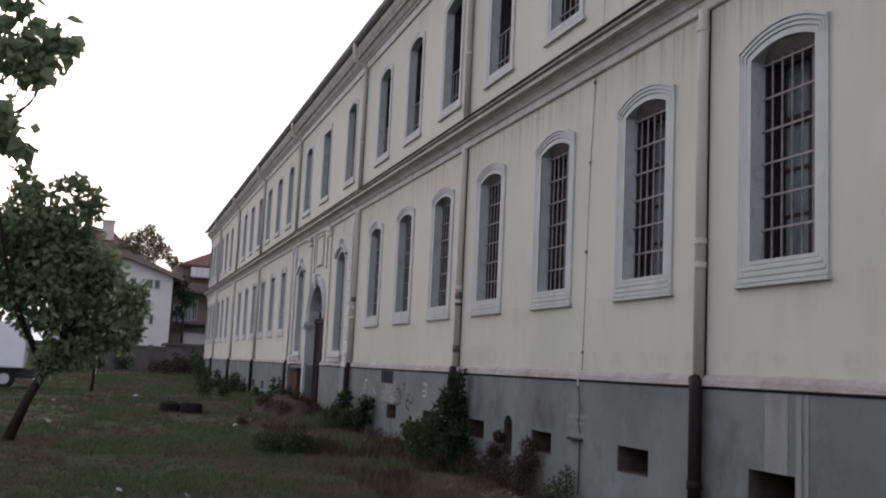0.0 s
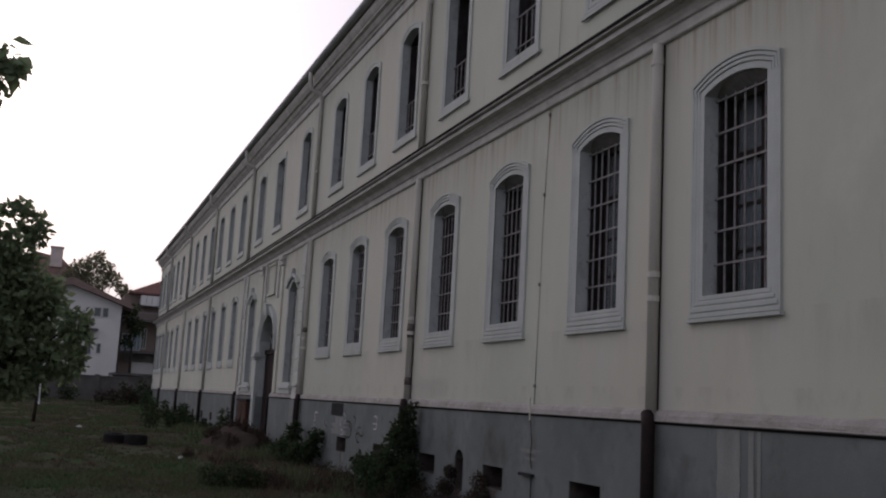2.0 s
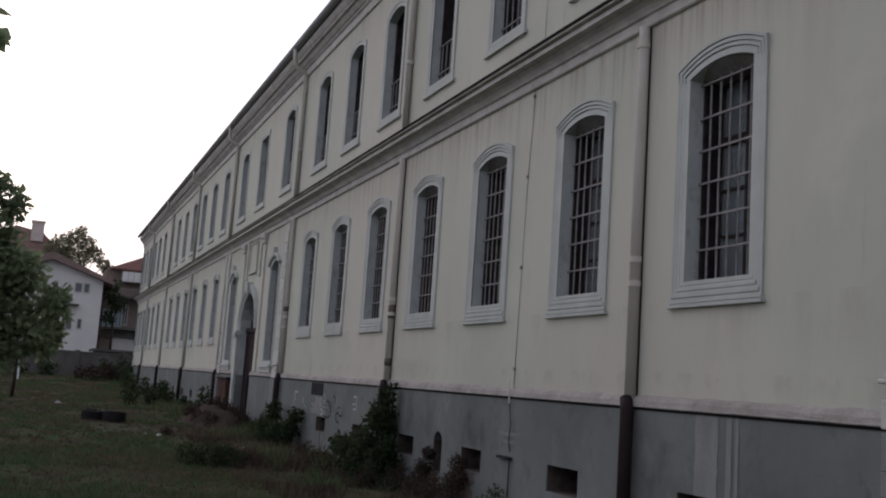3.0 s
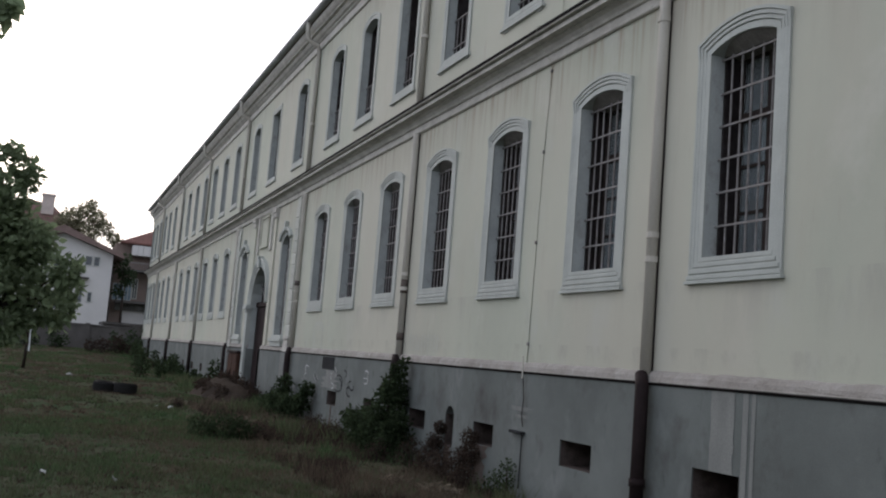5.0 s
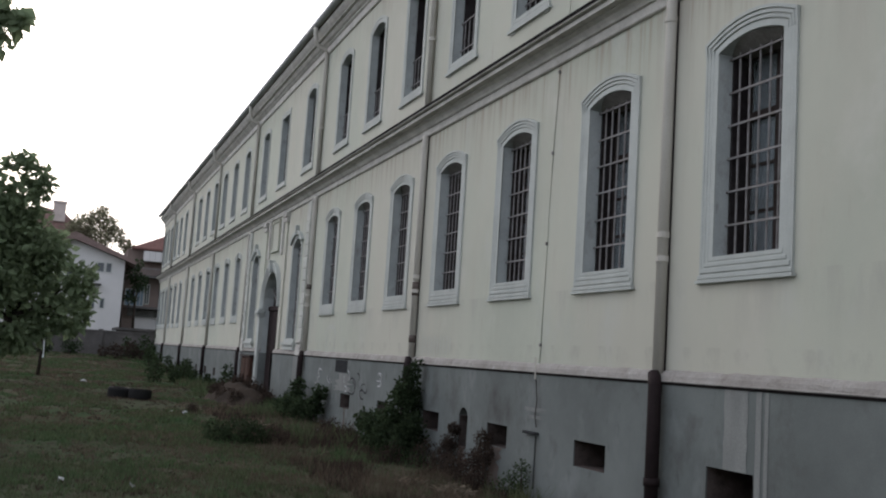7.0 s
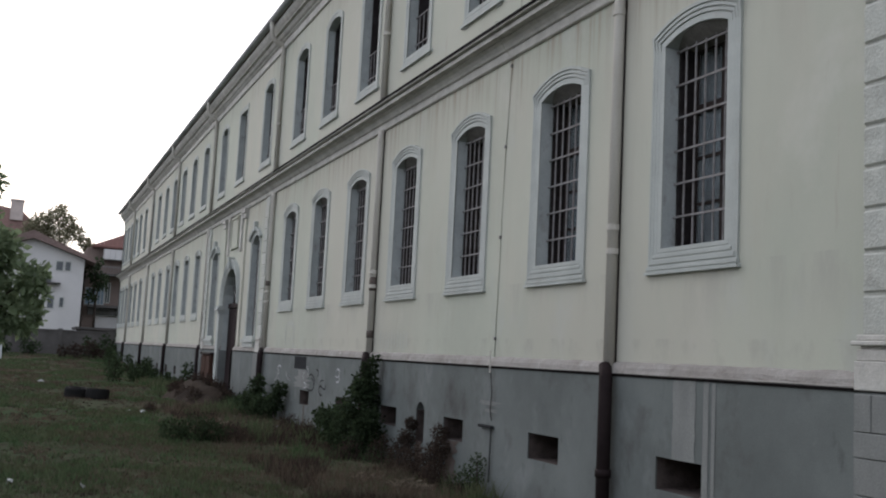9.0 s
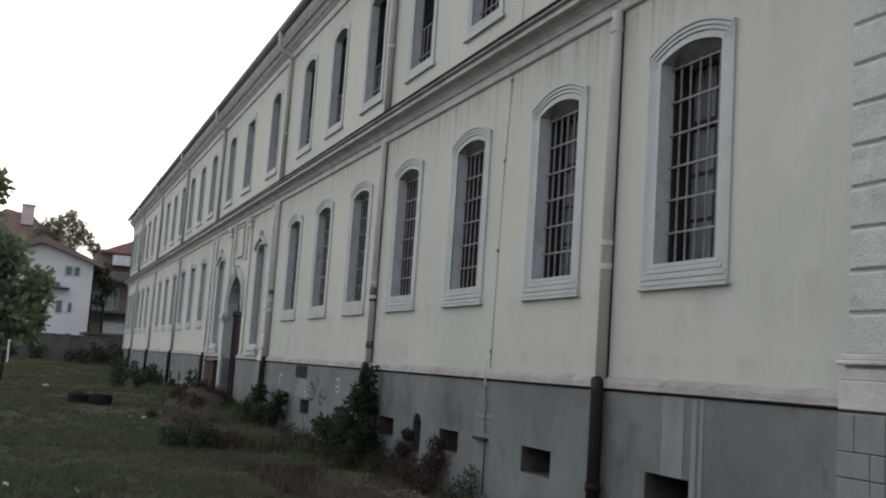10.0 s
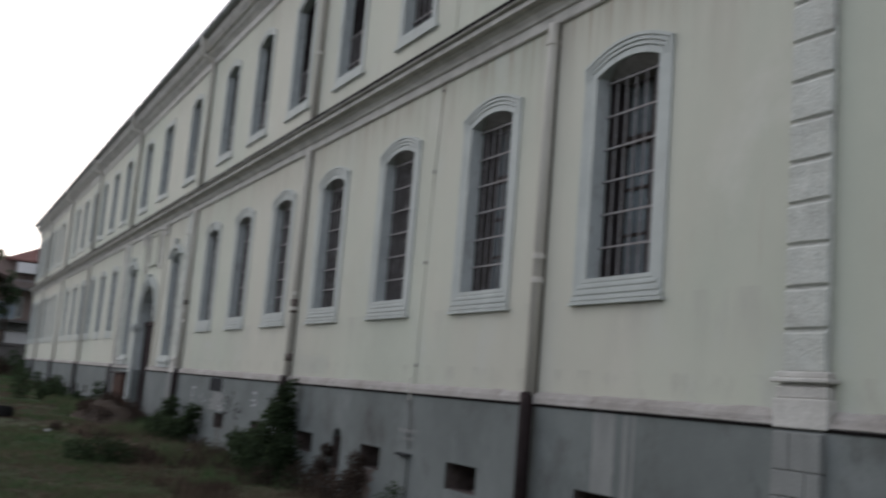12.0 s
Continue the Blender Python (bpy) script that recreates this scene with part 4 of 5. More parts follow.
def limbs(bm, start, ends, r0, seed):
    rnd = random.Random(seed)
    s = Vector(start)
    for e in ends:
        e = Vector(e)
        pts = [s.lerp(e, t) + Vector((rnd.uniform(-1, 1), rnd.uniform(-1, 1), rnd.uniform(-0.3, 1))) * 0.10 * (e - s).length * math.sin(math.pi * t) for t in (0, 0.25, 0.5, 0.75, 1)]
        tube(bm, pts, [r0, r0 * 0.75, r0 * 0.55, r0 * 0.35, r0 * 0.12], 6)


def build_tree():
    base = Vector((-7.53, 16.0, ground_z(-7.5, 16) - 0.1))
    root = empty("leaning_tree", base + Vector((0.08, 0, -0.06)), "leaning broad-leaved tree with large dark green leaves in the grass", "tree")
    T = lambda p: Vector(p) - base
    blobs = [(-7.4, 16.0, 3.95, 0.75), (-6.85, 16.0, 3.85, 0.55), (-6.75, 16.2, 3.2, 0.85), (-7.2, 15.8, 2.6, 0.75), (-6.2, 16.3, 3.2, 0.42), (-6.45, 16.2, 2.45, 0.60),
             (-7.9, 16.2, 3.3, 0.9), (-5.62, 15.9, 2.72, 0.34), (-5.5, 15.9, 2.45, 0.2), (-5.7, 15.9, 2.05, 0.36), (-6.2, 16.0, 1.85, 0.32), (-6.55, 16.1, 4.55, 0.26), (-7.6, 16, 4.55, 0.3), (-6.95, 16, 4.75, 0.16), (-6.75, 16, 4.85, 0.14), (-7.75, 16, 4.95, 0.14), (-6.4, 16, 4.35, 0.2),
             (-8.6, 16.4, 3.7, 0.9), (-7.1, 16.6, 3.6, 0.7), (-6.95, 15.9, 1.55, 0.38), (-6.55, 15.8, 1.65, 0.30), (-8.1, 15.9, 2.75, 0.5)]
    crown = leaf_cloud([(*T(b[:3]), b[3]) for b in blobs], 12500, 0.16, 1)
    part("crown", with_mat(crown, LEAF), None, root)
    high = [(-7.85, 13.0, 7.3, 0.3), (-7.6, 13.0, 7.15, 0.2), (-7.95, 13.0, 7.75, 0.3), (-7.7, 13.0, 6.75, 0.32), (-7.45, 13.0, 6.15, 0.34), (-7.05, 13.0, 6.72, 0.24), (-7.2, 13.0, 6.05, 0.24), (-7.65, 13.0, 4.95, 0.30), (-7.85, 13.0, 5.45, 0.25), (-8.0, 13.0, 6.3, 0.5), (-8.1, 13.1, 5.1, 0.4), (-7.1, 13.0, 6.35, 0.16), (-6.95, 13.0, 6.55, 0.18), (-7.35, 13.0, 6.45, 0.26), (-7.5, 13.0, 4.85, 0.2)]
    part("overhanging_leaves", with_mat(leaf_cloud([(*T(b[:3]), b[3]) for b in high], 500, 0.31, 2, 0.7), LEAF), None, root)
    bm = bmesh.new()
    trunk = [T(p) for p in ((-7.55, 16, 0.0), (-7.28, 16, 0.75), (-7.02, 16, 1.3), (-6.75, 16, 1.9), (-6.8, 16, 2.7), (-7.0, 16, 3.6))]
    tube(bm, trunk, [0.105, 0.088, 0.08, 0.068, 0.05, 0.03], 10)
    limbs(bm, trunk[3], [T(b[:3]) for b in blobs[:12]], 0.045, 5)
    limbs(bm, trunk[2], [T((-8.4, 14.2, 4.6))], 0.07, 6)
    limbs(bm, T((-8.4, 14.2, 4.6)), [T(b[:3]) for b in high], 0.035, 7)
    part("trunk", bm, BARK, root, smooth=True)


build_tree()


def bush(name, label, blobs, count, size, mat, seed, group="", stems=5, category="bush"):
    b = blobs[0]
    base = Vector((b[0], b[1], ground_z(b[0], b[1]) - 0.03))
    root = empty(name, base, label, category, group)
    part("foliage", with_mat(leaf_cloud([(x - base.x, y - base.y, z - base.z, r) for x, y, z, r in blobs], count, size, seed), mat), None, root)
    bm = bmesh.new()
    limbs(bm, (0, 0, -0.02), [(x - base.x, y - base.y, z - base.z + r * 0.5) for x, y, z, r in blobs[:stems + 1]], 0.018, seed)
    part("stems", bm, BARK, root)
    return root


bush("climbing_shrub", "green climbing shrub growing up against the plinth", [(-0.42, 12.68, 0.3, 0.42), (-0.35, 12.48, 0.75, 0.40), (-0.30, 12.43, 1.1, 0.26), (-0.27, 12.38, 1.38, 0.15), (-0.5, 13.24, 0.4, 0.36), (-0.45, 13.85, 0.42, 0.28),
     (-0.40, 12.03, 0.3, 0.36), (-0.5, 14.25, 0.5, 0.18), (-0.25, 12.78, 1.0, 0.22), (-0.38, 11.88, 0.55, 0.2), (-0.2, 12.33, 1.55, 0.1)], 6800, 0.068, LEAFDARK, 11)
bush("young_shrub", "leafy green shrub beside the downpipe", [(-0.4, 20.52, 0.45, 0.32), (-0.33, 20.42, 0.8, 0.22), (-0.5, 20.11, 0.3, 0.36), (-0.55, 21.04, 0.3, 0.25)], 1400, 0.09, LEAFDARK, 12, "shrubs along the wall")
bush("young_shrub", "leafy green shrub against the sprayed plinth", [(-0.3, 18.76, 0.45, 0.25), (-0.25, 18.55, 0.75, 0.18), (-0.45, 19.17, 0.3, 0.34)], 1200, 0.09, LEAFDARK, 13, "shrubs along the wall")
bush("low_shrub", "low rounded dark shrub in the grass", [(-2.75, 14.2, 0.2, 0.30), (-2.45, 14.25, 0.14, 0.26), (-3.1, 14.4, 0.14, 0.26), (-2.2, 14.3, 0.08, 0.2)], 2400, 0.05, LEAFDARK, 14)
bush("seedling", "small reddish seedling at the plinth foot", [(-0.2, 8.23, 0.2, 0.18), (-0.2, 8.18, 0.36, 0.10), (-0.25, 8.43, 0.08, 0.18)], 520, 0.04, LEAFDARK, 15)
for i, (x, y, h) in enumerate(((-2.35, 35.69, 1.15), (-1.5, 36.8, 0.75), (-1, 37.9, 0.8), (-0.7, 39.78, 0.9), (-0.5, 42.61, 0.9), (-0.35, 31.21, 0.95), (-0.6, 34.37, 0.5), (-0.9, 46, 0.9), (-1.2, 52.92, 1), (-0.7, 58.8, 1.1))):
    z = ground_z(x, y)
    bush("weed_bush", "tall weedy bush along the building foot" if i else "slim dark weed standing in the grass", [(x, y, z + h * 0.35, h * 0.36), (x + 0.05, y + 0.1, z + h * 0.75, h * 0.24), (x + 0.3 * (i > 0), y + 0.5 * (i > 0), z + h * 0.3, h * 0.34)], 420, 0.11, LEAFDARK, 100 + i, "weeds along the wall", 3)
for i, (x, y, z, r) in enumerate(((-2.05, 14.1, 0.16, 0.24), (-2.75, 20.6, 0.15, 0.16), (-0.25, 9.63, 0.15, 0.26), (-0.3, 10.63, 0.15, 0.26), (-0.35, 11.23, 0.15, 0.3), (-0.7, 11.83, 0.08, 0.25), (-0.2, 9.38, 0.4, 0.16), (-0.18, 10.73, 0.42, 0.15), (-0.5, 16.59, 0.15, 0.25), (-0.13, 9.58, 0.58, 0.14), (-0.13, 10.71, 0.62, 0.11), (-0.3, 10.03, 0.2, 0.25), (-0.45, 8.93, 0.1, 0.2), (-0.5, 15.17, 0.1, 0.3))):
    bush("dry_weed", "withered brown weed at the plinth foot" if x > -1 else "withered brown weed standing in the grass", [(x, y, z, r), (x, y + 0.2, z * 0.6, r * 0.8)], 700, 0.036, LEAFDRY, 130 + i, "withered weeds", 1, "weed")
bush("dry_shrub", "withered brown bush near the far wall", [(-2.6, 60, 1.0, 0.5), (-1.7, 60.2, 1.1, 0.55), (-3.3, 60.1, 0.95, 0.4), (-1.1, 60, 0.9, 0.3)], 700, 0.16, LEAFDRY, 150)
for i, (x, y, h) in enumerate(((-0.6, 62.5, 1.5), (-1.6, 63.5, 1.3), (0.3, 64, 1.6), (-5.2, 63, 1.4), (-7, 62, 1.5), (-8.2, 58, 1.4))):
    z = ground_z(x, y)
    bush("wall_bush", "dark bush before the boundary wall", [(x, y, z + h * 0.4, h * 0.42), (x + 0.4, y, z + h * 0.3, h * 0.35), (x - 0.2, y, z + h * 0.8, h * 0.22)], 420, 0.17, LEAFDARK, 160 + i, "bushes at the boundary wall", 2)


def small_tree(name, label, x, y, trunk_h, blobs, count, size, mat, seed, r=0.07, shift=0.0):
    base = Vector((x, y, ground_z(x, y) - 0.1))
    root = empty(name, base + Vector((shift, 0, 0)), label, "tree")
    part("crown", with_mat(leaf_cloud([(a - x, b - y, c - base.z, d) for a, b, c, d in blobs], count, size, seed), mat), None, root)
    bm = bmesh.new()
    tube(bm, [(0, 0, -0.1), (0.05, 0, trunk_h * 0.5), (0, 0.05, trunk_h)], [r, r * 0.85, r * 0.7], 8)
    limbs(bm, (0, 0, trunk_h * 0.95), [(a - x, b - y, c - base.z) for a, b, c, d in blobs], r * 0.6, seed)
    part("trunk", bm, BARK, root, smooth=True)


small_tree("slim_tree", "slim young tree behind the leaning tree", -6.7, 36, 2.0, [(-6.8, 36, 3.0, 0.9), (-6.1, 36, 2.8, 0.7), (-7.5, 36, 3.3, 1.0), (-6.9, 36, 4.2, 0.9)], 900, 0.2, LEAF, 31, shift=0.28)
small_tree("far_tree", "tall autumn-tinged tree behind the white house", -2.6, 94, 7.0,
           [(-3.9, 94, 12.0, 1.2), (-2.9, 94, 12.9, 0.9), (-1.8, 94, 12.3, 0.9), (-1.0, 94, 11.4, 0.8), (-4.6, 94, 11.2, 1.3), (-2.8, 94, 10.8, 1.5), (-0.2, 94, 10.6, 0.7), (-2.4, 94, 13.6, 0.45), (0.3, 94, 10.1, 0.6)], 6500, 0.23, LEAFFAR, 32, 0.2, -0.79)
small_tree("far_tree", "green tree between the two houses", 0.2, 81, 4.0, [(-0.1, 81, 7.2, 0.7), (0.4, 81, 6.4, 0.8), (-0.2, 81, 5.2, 0.6), (0.2, 81, 8.0, 0.4)], 500, 0.3, LEAFDARK, 33, 0.12, -0.65)


# ---- far houses and boundary wall ----
def hip_roof(bm, x0, x1, y0, y1, z, top, over=0.5):
    a = [bm.verts.new(v) for v in ((x0 - over, y0 - over, z), (x1 + over, y0 - over, z), (x1 + over, y1 + over, z), (x0 - over, y1 + over, z))]
    b = [bm.verts.new((v.co.x, v.co.y, z + 0.14)) for v in a]
    w = min(x1 - x0, y1 - y0) / 2
    if x1 - x0 > y1 - y0:
        r = [bm.verts.new((x0 + w, (y0 + y1) / 2, top)), bm.verts.new((x1 - w, (y0 + y1) / 2, top))]
        fs = ((b[0], b[1], r[1], r[0]), (b[1], b[2], r[1]), (b[2], b[3], r[0], r[1]), (b[3], b[0], r[0]))
    else:
        r = [bm.verts.new(((x0 + x1) / 2, y0 + w, top)), bm.verts.new(((x0 + x1) / 2, y1 - w, top))]
        fs = ((b[0], b[1], r[0]), (b[1], b[2], r[1], r[0]), (b[2], b[3], r[1]), (b[3], b[0], r[0], r[1]))
    for f in fs:
        bm.faces.new(f)
    for k in range(4):
        bm.faces.new((a[k], a[(k + 1) % 4], b[(k + 1) % 4], b[k]))
    bm.faces.new(a[::-1])
    return bm


def house_window(house, x0, x1, z0, z1, y, pane_mat=None, bars=1):
    w = part("window", boxes(((x0 - 0.06, y - 0.05, z0 - 0.06), (x0, y + 0.02, z1 + 0.06)), ((x1, y - 0.05, z0 - 0.06), (x1 + 0.06, y + 0.02, z1 + 0.06)),
                             ((x0, y - 0.05, z1), (x1, y + 0.02, z1 + 0.06)), ((x0, y - 0.05, z0 - 0.06), (x1, y + 0.02, z0)),
                             *[((x0 + (x1 - x0) * (k + 1) / (bars + 1) - 0.03, y - 0.045, z0), (x0 + (x1 - x0) * (k + 1) / (bars + 1) + 0.03, y + 0.02, z1)) for k in range(bars)]), TRIM, house)
    part("pane", boxes(((x0, y - 0.025, z0), (x1, y - 0.008, z1))), pane_mat or DARKGLASS, w)


DARKGLASS = material("dark_pane", (0.05, 0.06, 0.07), (0.03, 0.035, 0.04), rough=0.1, scale=1, fine=5, bump=0.0, spec=0.6)

wh = empty("white_house", (-0.63, 0, -0.24), "white plastered house with a brown tiled roof beyond the wall", "house")
def prism(bm, outline, y0, y1):
    a, b = [bm.verts.new((x, y0, z)) for x, z in outline], [bm.verts.new((x, y1, z)) for x, z in outline]
    for k in range(len(a)):
        j = (k + 1) % len(a)
        bm.faces.new((a[k], a[j], b[j], b[k]))
    bm.faces.new(a)
    bm.faces.new(b[::-1])
    return bm


part("wall", prism(bmesh.new(), [(-9.0, 0.8), (-1.0, 0.8), (-1.0, 8.05), (-4.8, 9.35), (-9.0, 7.9)], 78, 90), HOUSEWHITE, wh)
part("roof", prism(bmesh.new(), [(-9.6, 7.7), (-4.8, 9.36), (-0.2, 7.80), (-0.2, 8.05), (-4.8, 9.95), (-9.6, 8.0)], 77.4, 90.6), TILEBROWN, wh)
for x0, x1, z0, z1 in ((-3.0, -2.55, 7.1, 7.75), (-2.35, -2.0, 7.1, 7.75), (-3.4, -3.0, 4.2, 5.1), (-2.55, -2.3, 4.3, 5.0), (-5.2, -4.3, 5.9, 7.2), (-5.4, -4.4, 3.6, 4.8)):
    house_window(wh, x0, x1, z0, z1, 78, bars=0)
part("balcony_ledge", boxes(((-4.0, 77.3, 6.0), (-2.6, 78, 6.12)), bevel=0.02), CONCRETE, wh)
part("wall_unit", boxes(((-3.9, 77.4, 6.12), (-3.3, 77.9, 6.5)), bevel=0.03), DARKGLASS, wh, "grey air-conditioning unit")

bh = empty("brown_house", (-0.69, 0, -0.25), "brown rendered house with balconies and a red roof", "house")
part("wall", boxes(((-0.5, 84, 0.8), (12, 94, 9.6))), HOUSEBROWN, bh)
part("roof", hip_roof(bmesh.new(), 0.4, 12, 84, 94, 9.6, 12.6, 0.6), TILE, bh)
aw = bmesh.new()
for k in range(6):
    box(aw, (0.75 + k * 0.45, 82.9 + 0.0, 8.62), (1.18 + k * 0.45, 83.9, 9.45), 0.01)
part("awning", aw, HOUSEWHITE, bh, "white balcony awning")
part("balcony", boxes(((-0.1, 82.6, 7.25), (6, 84, 7.42))), CONCRETE, bh)
bm = boxes(((-0.1, 82.6, 7.95), (6, 82.66, 8.02)))
for k in range(30):
    box(bm, (-0.05 + k * 0.2, 82.61, 7.4), (-0.02 + k * 0.2, 82.64, 7.96))
part("railing", bm, IRON, bh)
part("balcony", boxes(((-0.2, 82.8, 4.62), (6, 84, 4.82))), CONCRETE, bh)
PALEPANE = material("pale_pane", (0.20, 0.27, 0.33), (0.15, 0.2, 0.25), rough=0.2, scale=1, fine=5, bump=0.0, spec=0.6)
house_window(bh, -0.35, 0.42, 4.9, 6.2, 84, PALEPANE)
house_window(bh, 0.6, 1.05, 4.9, 6.7, 84, PALEPANE)
house_window(bh, 1.2, 1.5, 5.1, 6.7, 84)
house_window(bh, 2.4, 3.3, 5.2, 6.5, 84)
part("garage_door", boxes(((0.4, 83.94, 2.2), (2.6, 84.0, 4.0))), HOUSEWHITE, bh, "pale garage door")
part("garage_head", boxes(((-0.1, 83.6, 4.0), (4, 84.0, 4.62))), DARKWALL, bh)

rh = empty("red_roofed_house", (-0.83, 0, -0.29), "distant house with a red tiled roof and a chimney", "house")
part("wall", boxes(((-11, 96.2, 0.8), (-4.2, 107.8, 11.25))), HOUSEWHITE, rh)
part("roof", prism(bmesh.new(), [(-11.6, 11.2), (-3.2, 11.2), (-5.7, 13.5), (-8.1, 13.95)], 96, 108), TILEFAR, rh)
part("chimney", boxes(((-6.75, 95.75, 12.6), (-5.65, 96.6, 14.35)), ((-6.82, 95.68, 14.35), (-5.58, 96.67, 14.55)), bevel=0.03), CHIMNEY, rh)

bm = boxes(((-40, 66, 0.2), (0.9, 66.3, 2.32)), ((-40, 65.95, 2.32), (0.9, 66.35, 2.43)))
for k in range(14):
    box(bm, (-39 + k * 3.0, 65.9, 0.2), (-38.7 + k * 3.0, 66.4, 2.5))
tagged(part("boundary_wall", bm, CONCRETE, at=(-0.47, 0, -0.19)), "dark weathered concrete boundary wall across the yard", "wall", kind="structure")
bm = boxes(((-1.5, 68, 1.0), (6, 74, 2.55)), ((-1.8, 67.6, 2.55), (6.3, 74.4, 2.72)))
tagged(part("low_shed", bm, CONCRETE, at=(-0.5, 0, -0.2)), "low grey shed roof behind the boundary wall", "shed")


# ---- truck, tyres, mound and litter ----
def build_truck():
    z = ground_z(-9, 37)
    t = empty("box_truck", (-10.95, 37, z), "white box truck with a dark chassis parked in the yard", "truck")
    part("cargo_box", boxes(((-2.6, -1.1, 0.75), (2.15, 1.1, 2.45)), bevel=0.04), VANPAINT, t, "white cargo box")
    part("chassis", boxes(((-2.6, -0.9, 0.40), (2.5, 0.9, 0.74)), bevel=0.02), BLACK, t)
    part("bumper", boxes(((2.5, -1.05, 0.25), (2.6, 1.05, 0.42)), bevel=0.02), VANPAINT, t)
    part("marker_post", boxes(((2.62, -0.75, 0.10), (2.70, -0.67, 0.95)), bevel=0.01), VANPAINT, t)
    for x in (-1.6, 1.5):
        bm = bmesh.new()
        tube(bm, [(x, -1.05, 0.36), (x, -0.8, 0.36)], 0.37, 18)
        w = part("wheel", bm, RUBBER, t, smooth=False)
        bm = bmesh.new()
        tube(bm, [(x, -1.07, 0.36), (x, -0.9, 0.36)], 0.2, 14)
        part("rim", bm, GUTTER, w)


build_truck()


def tyre_mesh():
    bm = bmesh.new()
    prof = [(0.19, 0.02), (0.22, 0.0), (0.29, 0.0), (0.315, 0.03), (0.32, 0.09), (0.315, 0.16), (0.29, 0.19), (0.22, 0.19), (0.19, 0.17), (0.205, 0.095)]
    n = 28
    rings = [[bm.verts.new((r * math.cos(a), r * math.sin(a), z)) for r, z in prof] for a in (2 * math.pi * k / n for k in range(n))]
    for k in range(n):
        a, b = rings[k], rings[(k + 1) % n]
        for j in range(len(prof)):
            i = (j + 1) % len(prof)
            bm.faces.new((a[j], a[i], b[i], b[j]))
    return to_mesh("tyre", bm, RUBBER)


TY = tyre_mesh()
for x, y, dz, tilt in ((-4.17, 24.75, 0.0, 0.06), (-3.66, 24.4, 0.0, -0.05)):
    o = new("old_tyre", TY)
    o.location = (x, y, ground_z(x, y) - 0.02 + dz)
    o.rotation_euler, o.scale = (tilt, 0.04, 0), (0.95, 0.95, 1.5)
    tagged(o, "worn black car tyre lying flat in the grass", "tyre", "dumped tyres")


def build_mound():
    bm = bmesh.new()
    n, m = 30, 22
    cx, cy = -0.92, 25.1
    grid = []
    for i in range(n + 1):
        row = []
        for j in range(m + 1):
            u, v = -1 + 2 * i / n, -1 + 2 * j / m
            h = max(0.0, 1 - u * u - v * v)
            x, y = cx + v * 0.95, cy + u * 2.4
            k = noise.noise((x * 2.2, y * 2.2, 3)) * 0.12 + noise.noise((x * 6, y * 6, 8)) * 0.05
            row.append(bm.verts.new((x, y, ground_z(x, y) - 0.04 + h ** 0.8 * 0.58 + (k if h > 0 else 0))))
        grid.append(row)
    for i in range(n):
        for j in range(m):
            bm.faces.new((grid[i][j], grid[i + 1][j], grid[i + 1][j + 1], grid[i][j + 1]))
    tagged(part("earth_mound", bm, EARTH, smooth=True), "heap of brown earth and dry brush before the gate", "mound")


build_mound()
bush("brush_heap", "heap of withered brown brushwood on the mound", [(-0.7, 24.7, 0.66, 0.2), (-0.9, 25.4, 0.70, 0.2), (-0.6, 23.9, 0.52, 0.25), (-0.9, 26.1, 0.62, 0.2), (-1.1, 26.9, 0.42, 0.24), (-0.5, 23.2, 0.32, 0.25), (-1.5, 25.2, 0.4, 0.25), (-1.5, 24.2, 0.35, 0.25), (-1.3, 23.4, 0.3, 0.25), (-1.4, 26.3, 0.35, 0.25)], 2600, 0.075, LEAFDRY, 180, "", 4, "brushwood")

rs = empty("rusty_cabinet", (-0.30, 28.55, ground_z(-0.3, 28.5)), "rusty sheet-metal cabinet standing against the plinth", "cabinet")
part("body", boxes(((0.08, -0.8, 0.0), (0.22, 0.8, 1.24)), bevel=0.01), RUST, rs)
part("lid", boxes(((0.03, -0.9, 1.24), (0.22, 0.9, 1.31)), bevel=0.01), CASTIRON, rs)
for y in (-0.4, 0.4):
    d = part("door", boxes(((0.06, y - 0.36, 0.08), (0.08, y + 0.36, 1.18)), bevel=0.006), RUST, rs)
    part("handle", boxes(((0.03, y - 0.3, 0.55), (0.06, y - 0.26, 0.68))), CASTIRON, d)


def scrap(x, y, s, seed):
    rnd = random.Random(seed)
    bm = bmesh.new()
    c = [bm.verts.new((s * math.cos(a) * rnd.uniform(0.5, 1), s * math.sin(a) * rnd.uniform(0.4, 0.9), rnd.uniform(0.0, 0.10))) for a in (k * 1.047 for k in range(6))]
    t = bm.verts.new((0, 0, s * 0.75))
    for k in range(6):
        bm.faces.new((c[k], c[(k + 1) % 6], t))
    bm.faces.new(c[::-1])
    o = part("litter_scrap", bm, LITTER, at=(x, y, ground_z(x, y) + 0.0))
    tagged(o, "crumpled white scrap of litter in the grass", "litter", "litter")


for i, (x, y, s) in enumerate(((-2.98, 20.0, 0.12), (-3.24, 20.3, 0.07), (-4.9, 33, 0.15), (-5.6, 9.2, 0.06), (-4.85, 8.6, 0.05), (-7.0, 19.5, 0.13), (-7.3, 27.5, 0.1), (-0.75, 16.6, 0.08))):
    scrap(x, y, s, 200 + i)

# thin posts in the far grass
bm = bmesh.new()
tube(bm, [(-6.55, 55, ground_z(-6.5, 55) - 0.1), (-6.6, 55, 1.7)], 0.05, 8)
box(bm, (-6.68, 54.9, 1.55), (-6.5, 55.1, 1.88), 0.02)
tagged(part("short_post", bm, VANPAINT), "short pale post in the far grass", "post")


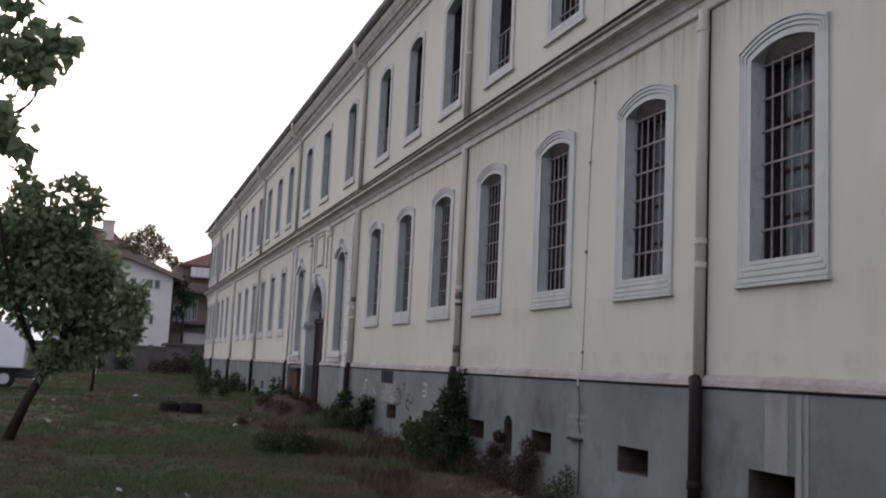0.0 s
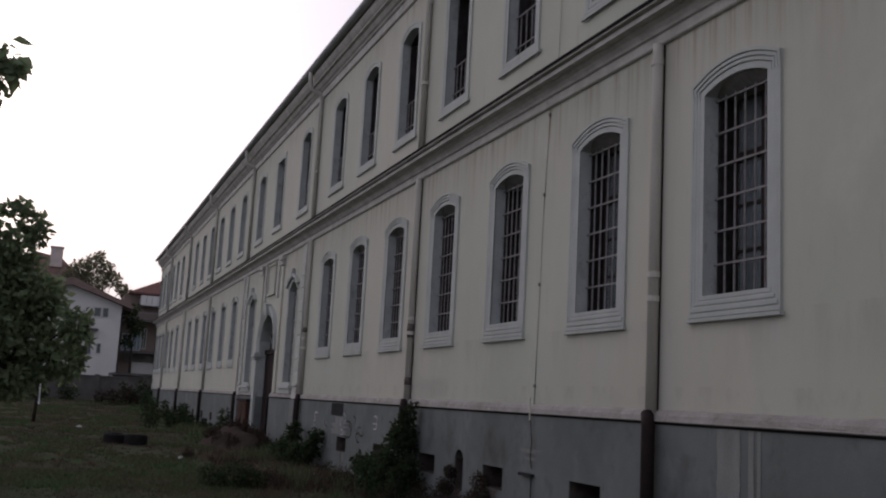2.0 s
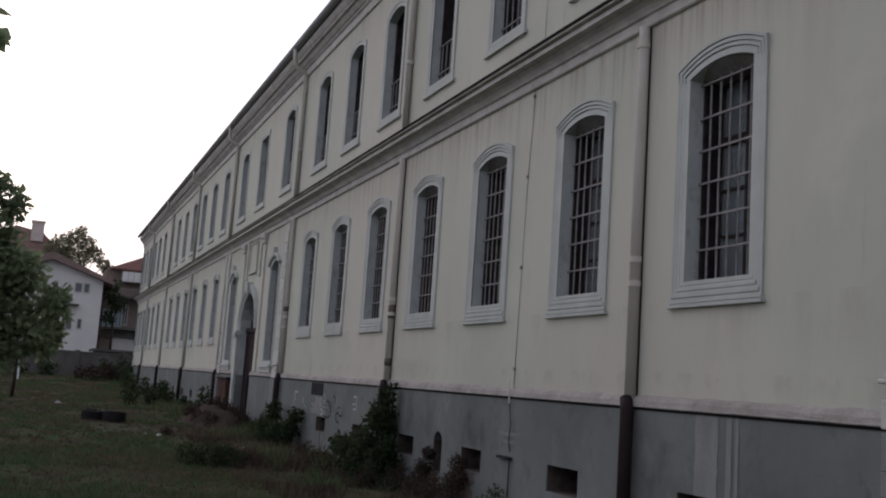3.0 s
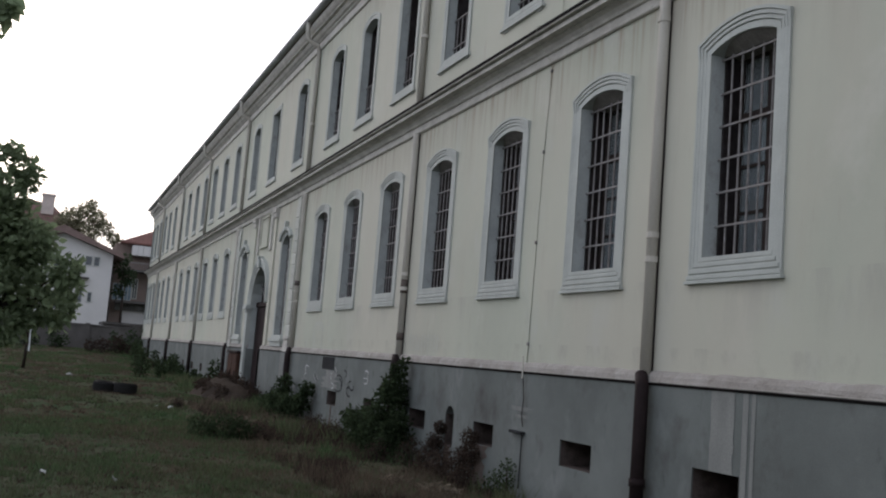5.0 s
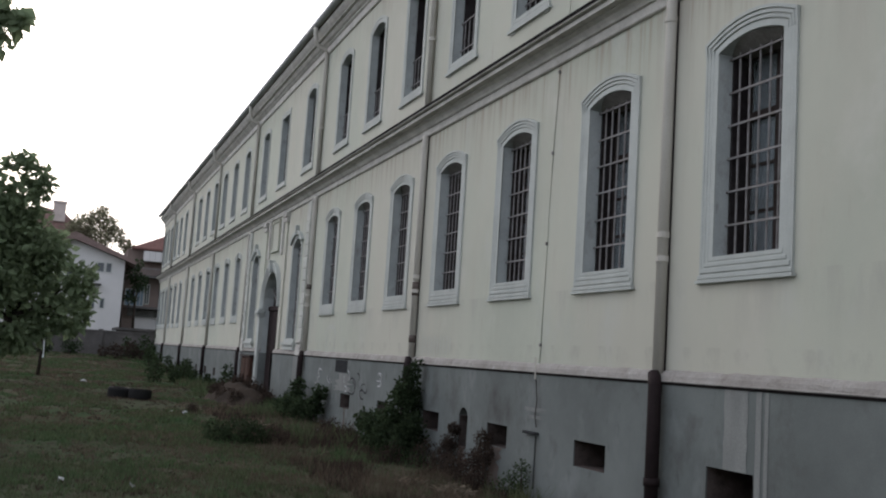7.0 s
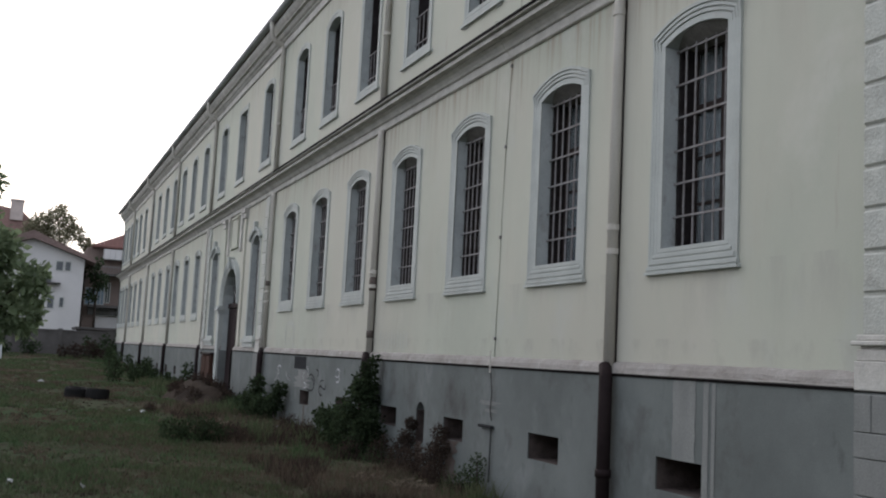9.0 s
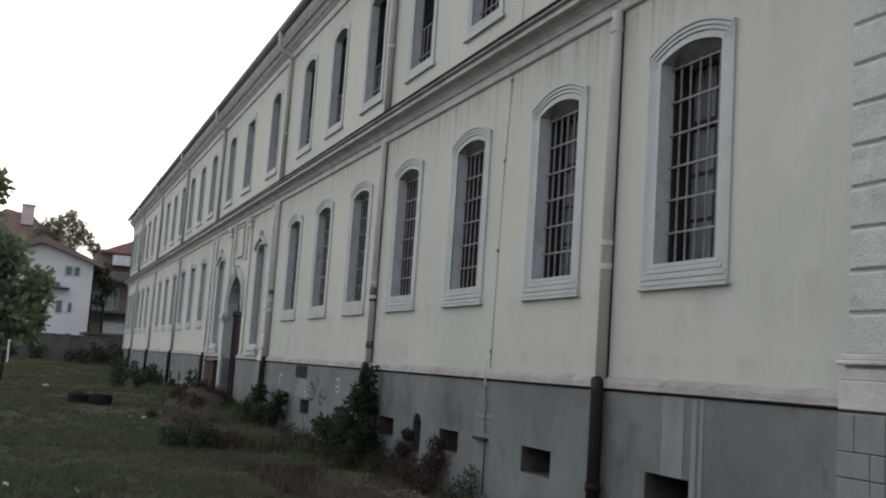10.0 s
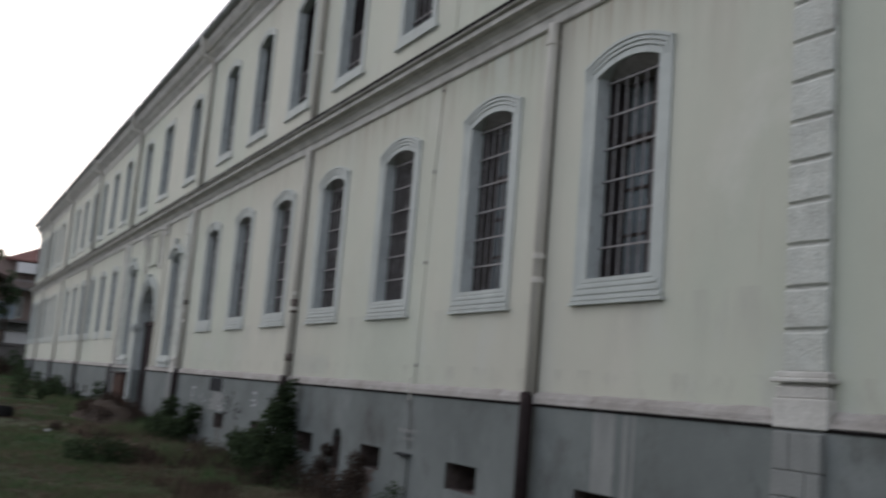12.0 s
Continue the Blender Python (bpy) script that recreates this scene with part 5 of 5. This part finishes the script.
# ---- grass ----
def grass(name, label, n, area, mat, seed, h0, h1, w, clump, bare=0.0):
    rnd = np.random.default_rng(seed)
    x0, x1, y0, y1 = area
    nc = n // clump
    v = rnd.uniform(0, 1, nc)
    cy = y0 + (y1 - y0) * v ** 1.6
    cx = rnd.uniform(x0, x1, nc)
    keep = np.array([noise.noise((a * 0.45, b * 0.35, seed)) + 0.5 * noise.noise((a * 1.6, b * 1.2, seed)) > bare for a, b in zip(cx, cy)])
    cx, cy = cx[keep], cy[keep]
    cz = np.array([ground_z(a, b) for a, b in zip(cx, cy)])
    cx, cy, cz = (np.repeat(a, clump) for a in (cx, cy, cz))
    k = len(cx)
    px, py = cx + rnd.normal(0, 0.05, k), cy + rnd.normal(0, 0.05, k)
    px = np.minimum(px, -0.10)
    h = rnd.uniform(h0, h1, k) * (1 + 0.4 * rnd.random(k))
    a = rnd.uniform(0, 2 * np.pi, k)
    lean = rnd.uniform(0.1, 0.8, k) * h
    b = rnd.uniform(0, 2 * np.pi, k)
    ww = w * (1 + (py - y0) * 0.06)
    dx, dy = np.cos(a) * ww, np.sin(a) * ww
    v0 = np.stack([px - dx, py - dy, cz - 0.01], 1)
    v1 = np.stack([px + dx, py + dy, cz - 0.01], 1)
    v2 = np.stack([px + np.cos(b) * lean, py + np.sin(b) * lean, cz + h], 1)
    verts = np.stack([v0, v1, v2], 1).reshape(-1, 3)
    faces = np.arange(k * 3).reshape(-1, 3)
    me = bpy.data.meshes.new(name)
    me.from_pydata(verts.tolist(), [], faces.tolist())
    me.materials.append(mat)
    tagged(new(name, me), label, "grass", kind="stuff")


grass("green_grass", "short green grass in patches", 230000, (-10.5, -0.15, 5.0, 64), BLADE, 3, 0.02, 0.08, 0.007, 11, 0.04)
grass("dry_grass", "dry straw-brown grass in patches", 130000, (-10.5, -0.15, 5.5, 64), BLADEDRY, 8, 0.015, 0.07, 0.005, 9, -0.08)
grass("tall_weeds", "taller dark weeds along the plinth", 9000, (-1.6, -0.15, 7.5, 40), BLADE, 15, 0.10, 0.28, 0.008, 9)
grass("short_turf", "short trampled turf of mixed green and brown", 90000, (-9.0, -0.15, 5.0, 17), BLADE, 41, 0.008, 0.035, 0.005, 9, -0.45)
grass("dry_turf", "short dry brown turf", 70000, (-9.0, -0.15, 5.0, 17), BLADEDRY, 43, 0.008, 0.04, 0.004, 9, -0.25)
grass("withered_weeds", "withered brown weeds and stalks near the plinth", 15000, (-2.4, -0.15, 7.2, 22), LEAFDRY, 27, 0.05, 0.15, 0.006, 7, -0.15)
grass("dry_stalks", "thin dry stalks near the plinth", 8000, (-2.6, -0.15, 7.2, 22), BLADEDRY, 33, 0.06, 0.2, 0.004, 6, -0.1)
grass("fallen_leaves", "small fallen brown leaves scattered in the grass", 11000, (-9, -0.15, 5.5, 34), LEAFDRY, 21, 0.012, 0.035, 0.018, 3, -0.3)


def straw_pile(x, y, r, h, n, seed):
    """A loose heap of dry straw."""
    rnd = random.Random(seed)
    bm = bmesh.new()
    for _ in range(n):
        a, q = rnd.uniform(0, 6.283), rnd.random() ** 0.7 * r
        px, py = x + q * math.cos(a), y + q * math.sin(a)
        z = ground_z(px, py) + h * (1 - q / r) * rnd.random()
        b, l = rnd.uniform(0, 6.283), rnd.uniform(0.05, 0.17)
        d = Vector((math.cos(b), math.sin(b), rnd.uniform(-0.2, 0.7))) * l
        w = Vector((-math.sin(b), math.cos(b), 0.5)) * 0.0022
        p = Vector((px, py, max(z, ground_z(px, py) + 0.01)))
        bm.faces.new([bm.verts.new(v) for v in (p - w, p + w, p + d * 0.6 + w + Vector((0, 0, 0.02)), p + d)])
    tagged(part("dry_straw", bm, STRAW), "loose heap of dry pale straw in the grass", "straw", "straw heaps", "stuff")


STRAW = material("dry_straw", (0.26, 0.22, 0.165), (0.14, 0.115, 0.085), rough=0.95, scale=5, fine=20, bump=0.0, spread=0.4, spec=0.0)
for i, (x, y, r, h, n) in enumerate(((-0.80, 8.9, 0.26, 0.14, 200), (-1.15, 9.6, 0.2, 0.06, 60), (-1.6, 17.5, 0.5, 0.06, 60))):
    straw_pile(x, y, r, h, n, 300 + i)
